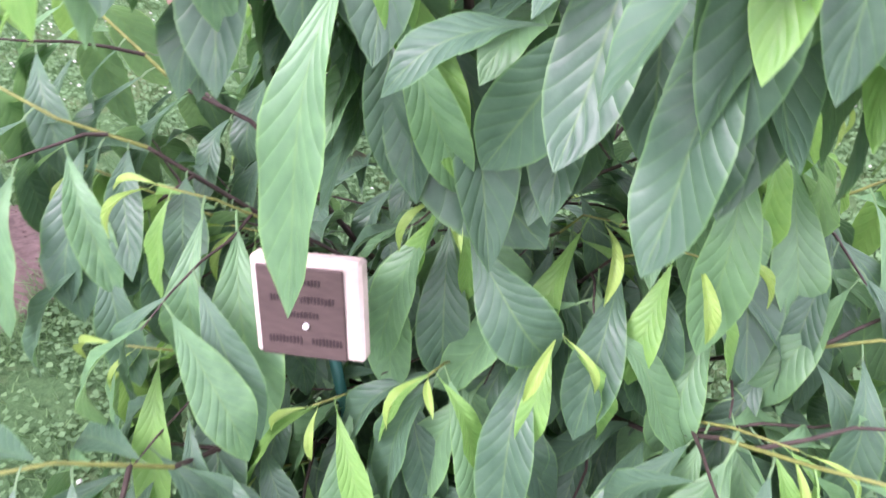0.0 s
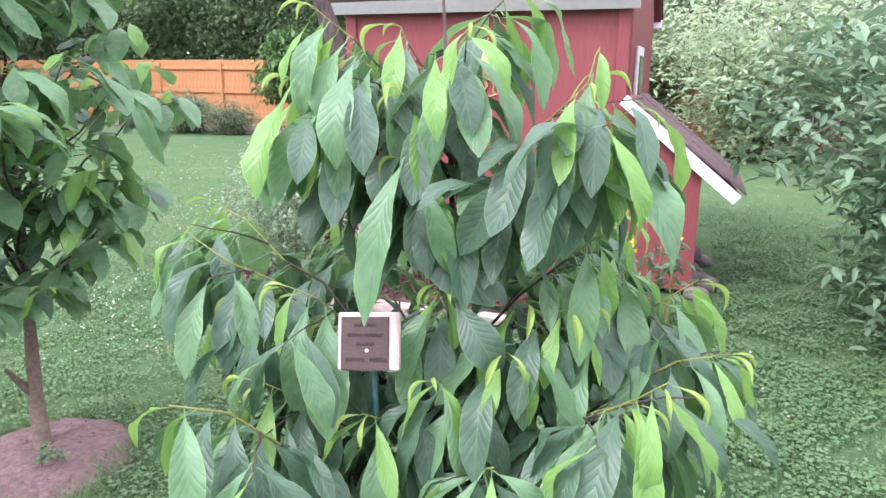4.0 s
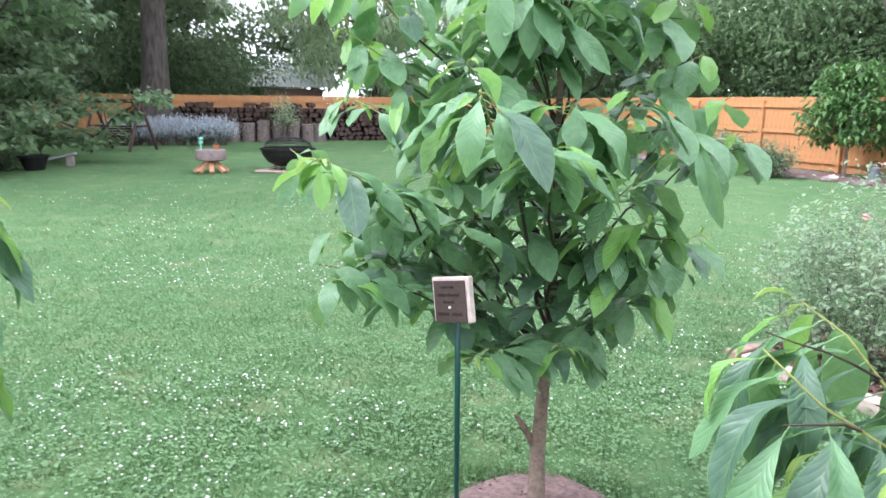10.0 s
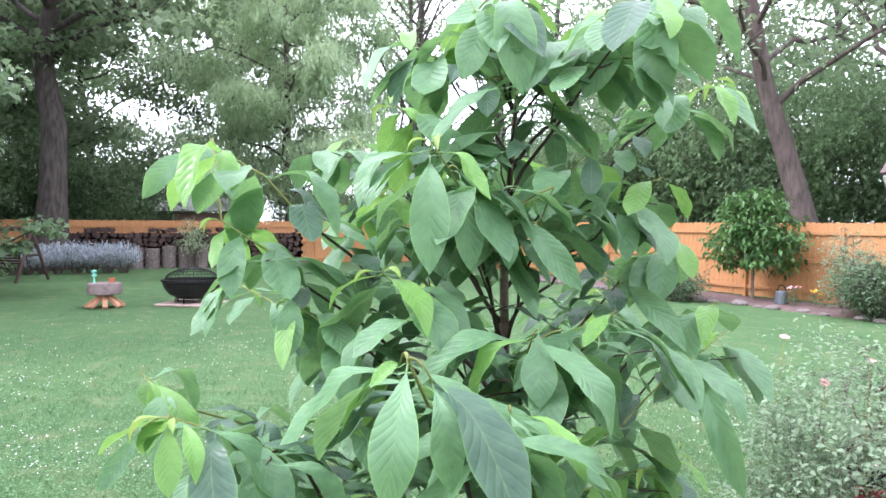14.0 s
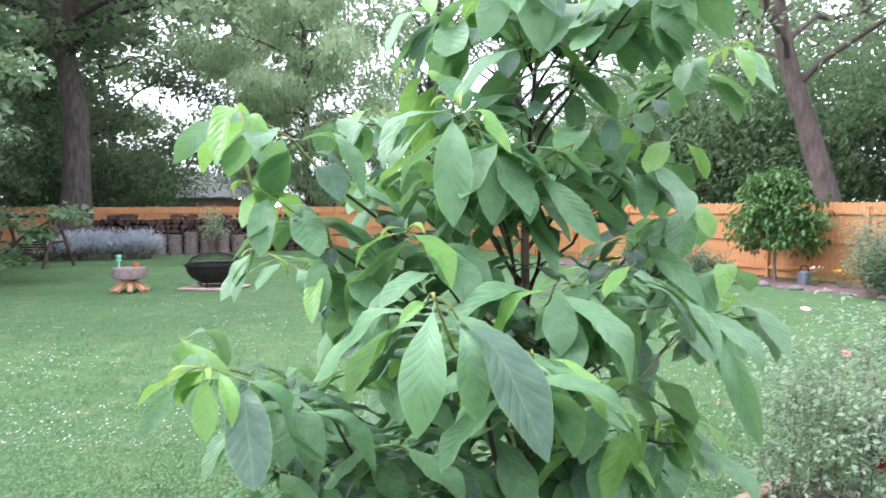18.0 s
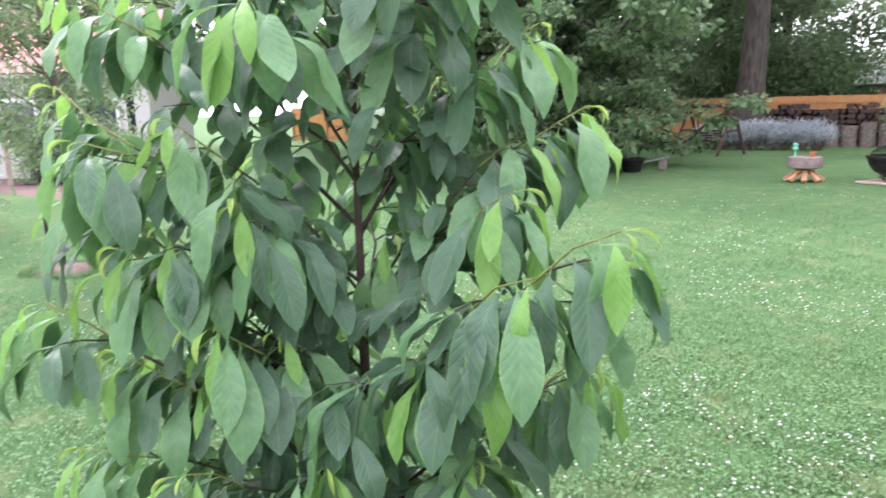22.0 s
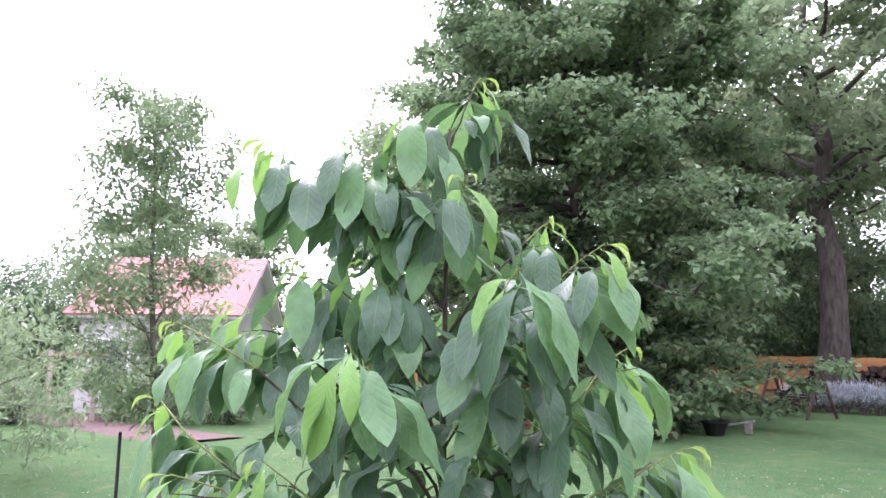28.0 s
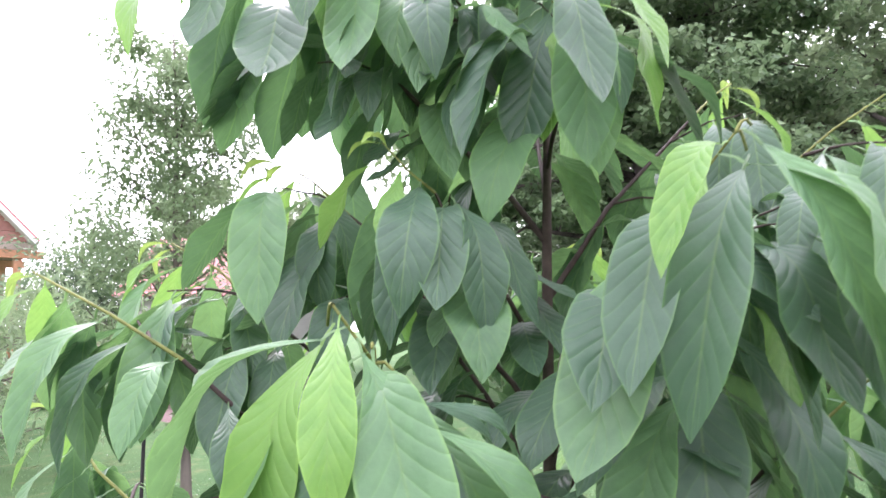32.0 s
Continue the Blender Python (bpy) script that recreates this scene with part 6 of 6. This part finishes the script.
WB = Matrix.Translation((-1.08, 4.98, 0)) @ pose(0, 0, 0, 0, 0, 8)
board = thing("welcome_board", "small red wooden board lettered WELCOME on two short legs", "sign", at=WB.translation)
boxed("plaque", (-0.14, -0.008, 0.235), (0.14, 0.008, 0.305), plain("faded_red_paint", (0.38, 0.07, 0.06), 0.6, grain=30), board, WB, 0.004)
for x in (-0.11, 0.11):
    boxed("leg", (x - 0.006, 0.009, 0.0), (x + 0.006, 0.02, 0.27), BLACK, board, WB, 0.001)
words = bpy.data.curves.new("lettering", "FONT")
words.body, words.size, words.align_x, words.align_y, words.extrude = "WELCOME", 0.05, "CENTER", "CENTER", 0.001
draft = new("lettering", words)
bpy.context.view_layer.update()
letters = bpy.data.meshes.new_from_object(draft.evaluated_get(bpy.context.evaluated_depsgraph_get()))
bpy.data.objects.remove(draft)
letters.transform(WB @ pose(0, -0.011, 0.27, 90, 0, 0))
letters.materials.clear()
finish("lettering", letters, FLOWER_EYE, board, "dark lettering")


def sun_disc(name, label, m, radius, mat, rays, parent_at, stake=False):
    s = thing(name, label, "ornament", at=parent_at)
    bm = bmesh.new()
    lathe(bm, [(radius * 0.5, 0), (radius * 0.52, 0.008), (radius * 0.4, 0.02), (0, 0.03)], 24, m)
    disc = part("disc", bm, mat, s)
    for k in range(rays):
        bm = bmesh.new()
        a = 2 * math.pi * k / rays
        n_, pr = 7, []
        for i in range(n_):
            f = i / (n_ - 1)
            r = radius * (0.53 + 0.47 * f)
            b = a + 0.09 * math.sin(f * 6.28)
            w = radius * 0.06 * (1 - 0.8 * f)
            pr.append([bm.verts.new(m @ V(r * math.cos(b) - sg * w * math.sin(b), r * math.sin(b) + sg * w * math.cos(b), 0.004 + dz)) for sg, dz in ((-1, 0), (1, 0), (1, 0.006), (-1, 0.006))])
        for p, q in zip(pr, pr[1:]):
            for i in range(4):
                bm.faces.new((p[i], p[(i + 1) % 4], q[(i + 1) % 4], q[i]))
        part("ray", bm, mat, s)
    if stake:
        pole("stake", (0, 0, -0.012), (0, -radius * 4.5, -0.012), 0.005, BLACK, s, m)
    else:
        tb = Tubes(5)
        tb.add([m @ V(radius * 1.02 * math.cos(a), radius * 1.02 * math.sin(a), 0.003) for a in np.linspace(0, 6.283, 33)], [0.004] * 33)
        finish("rim", tb.mesh("rim", mat), None, s)
    return s


BRASS = plain("aged_brass", (0.62, 0.45, 0.2), 0.4, 0.8, grain=30, amount=0.3)
sun_disc("wall_sun", "brass sun ornament on the red shed wall", SHED @ pose(1.12, -0.004, 1.6, 90, 0, 0), 0.22, BRASS, 16, SHED @ V(1.12, 0, 1.6))
ZINC = plain("pale_zinc", (0.5, 0.5, 0.46), 0.5, 0.5, grain=30, amount=0.3)
sun_disc("stake_sun", "grey metal sun ornament on a thin stake", BED @ pose(0.98, 0.42, 0.42, 80, 0, 12), 0.09, ZINC, 12, BED @ V(0.98, 0.42, 0), True)
for k in range(9):
    st = thing("edging_stone", "rough grey field stone beside the shed", "stone", "shed stones", at=SHED @ V(SW + 0.5 + R.uniform(-0.05, 0.12), -0.05 + k * 0.12, 0))
    bm = bmesh.new()
    bmesh.ops.create_icosphere(bm, subdivisions=2, radius=1.0)
    s = R.uniform(0.06, 0.12)
    for v in bm.verts:
        q = v.co * (1 + 0.25 * noise.noise(v.co * 1.7 + V(k, 3, 0)))
        v.co = V(q.x * s * 1.2, q.y * s, max(q.z, -0.5) * s * 0.8 + s * 0.35 + (0.1 if k % 2 else 0)) + st.location
    part("stone", bm, STONE, st, "", True)

# ---- east side: near shrub and the overgrown edge ----
shrub("olive_shrub", "large grey-green shrub with small oval leaves", (3.05, 3.6, 0), 1.25, 2.3, OLIVE_LEAF, 0.1, 20000, 40, 92, 0.42, low=0.02, clump_r=0.22, stem_r=0.01, fine=True)
shrub("olive_shrub", "large grey-green shrub with small oval leaves", (4.2, 5.4, 0), 1.3, 2.4, OLIVE_LEAF, 0.1, 9000, 26, 93, 0.42, low=0.05, clump_r=0.24)
for x, y, h, r, mat, sd in ((4.6, 13.2, 3.4, 1.8, WILLOW_LEAF, 94), (7.0, 11.0, 4.2, 2.2, WILLOW_LEAF, 95), (6.4, 15.5, 5.0, 2.4, ROSE_LEAF, 96), (9.5, 14.0, 5.5, 2.6, WOOD_LEAF, 97), (3.0, 15.6, 3.0, 1.5, PEACH_LEAF, 98), (10, 8, 4.5, 2.4, BUSH_LEAF, 99), (2.0, 18.5, 4.5, 2.2, WOOD_LEAF, 89), (12.5, 18, 7, 3.2, WOOD_LEAF, 90), (7, 7.2, 3.0, 1.6, OLIVE_LEAF, 79)):
    shrub("edge_thicket", "tall overgrown leafy thicket at the yard's edge", (x, y, 0), r, h, mat, 0.15, 11000, 22, sd, 0.42, clump_r=0.42, group="thicket at the edge", low=0.03)
for x, y, h, sd in ((9, 22, 12, 43), (15, 16, 12, 44), (5, 26, 13, 45), (14, 6, 10, 46), (10, -8, 9, 47), (-6, -22, 9, 48), (2, -14, 8, 49)):
    big_tree("woodland_tree", "tall leafy tree in the woods beyond the yard", (x, y, 0), h, 0.2, 4.0, 0.4, BARK, WOOD_LEAF, 0.26, 9000, 14, 0.15, seed=sd, shape=0.7, group="trees beyond the yard", clump_r=1.0)
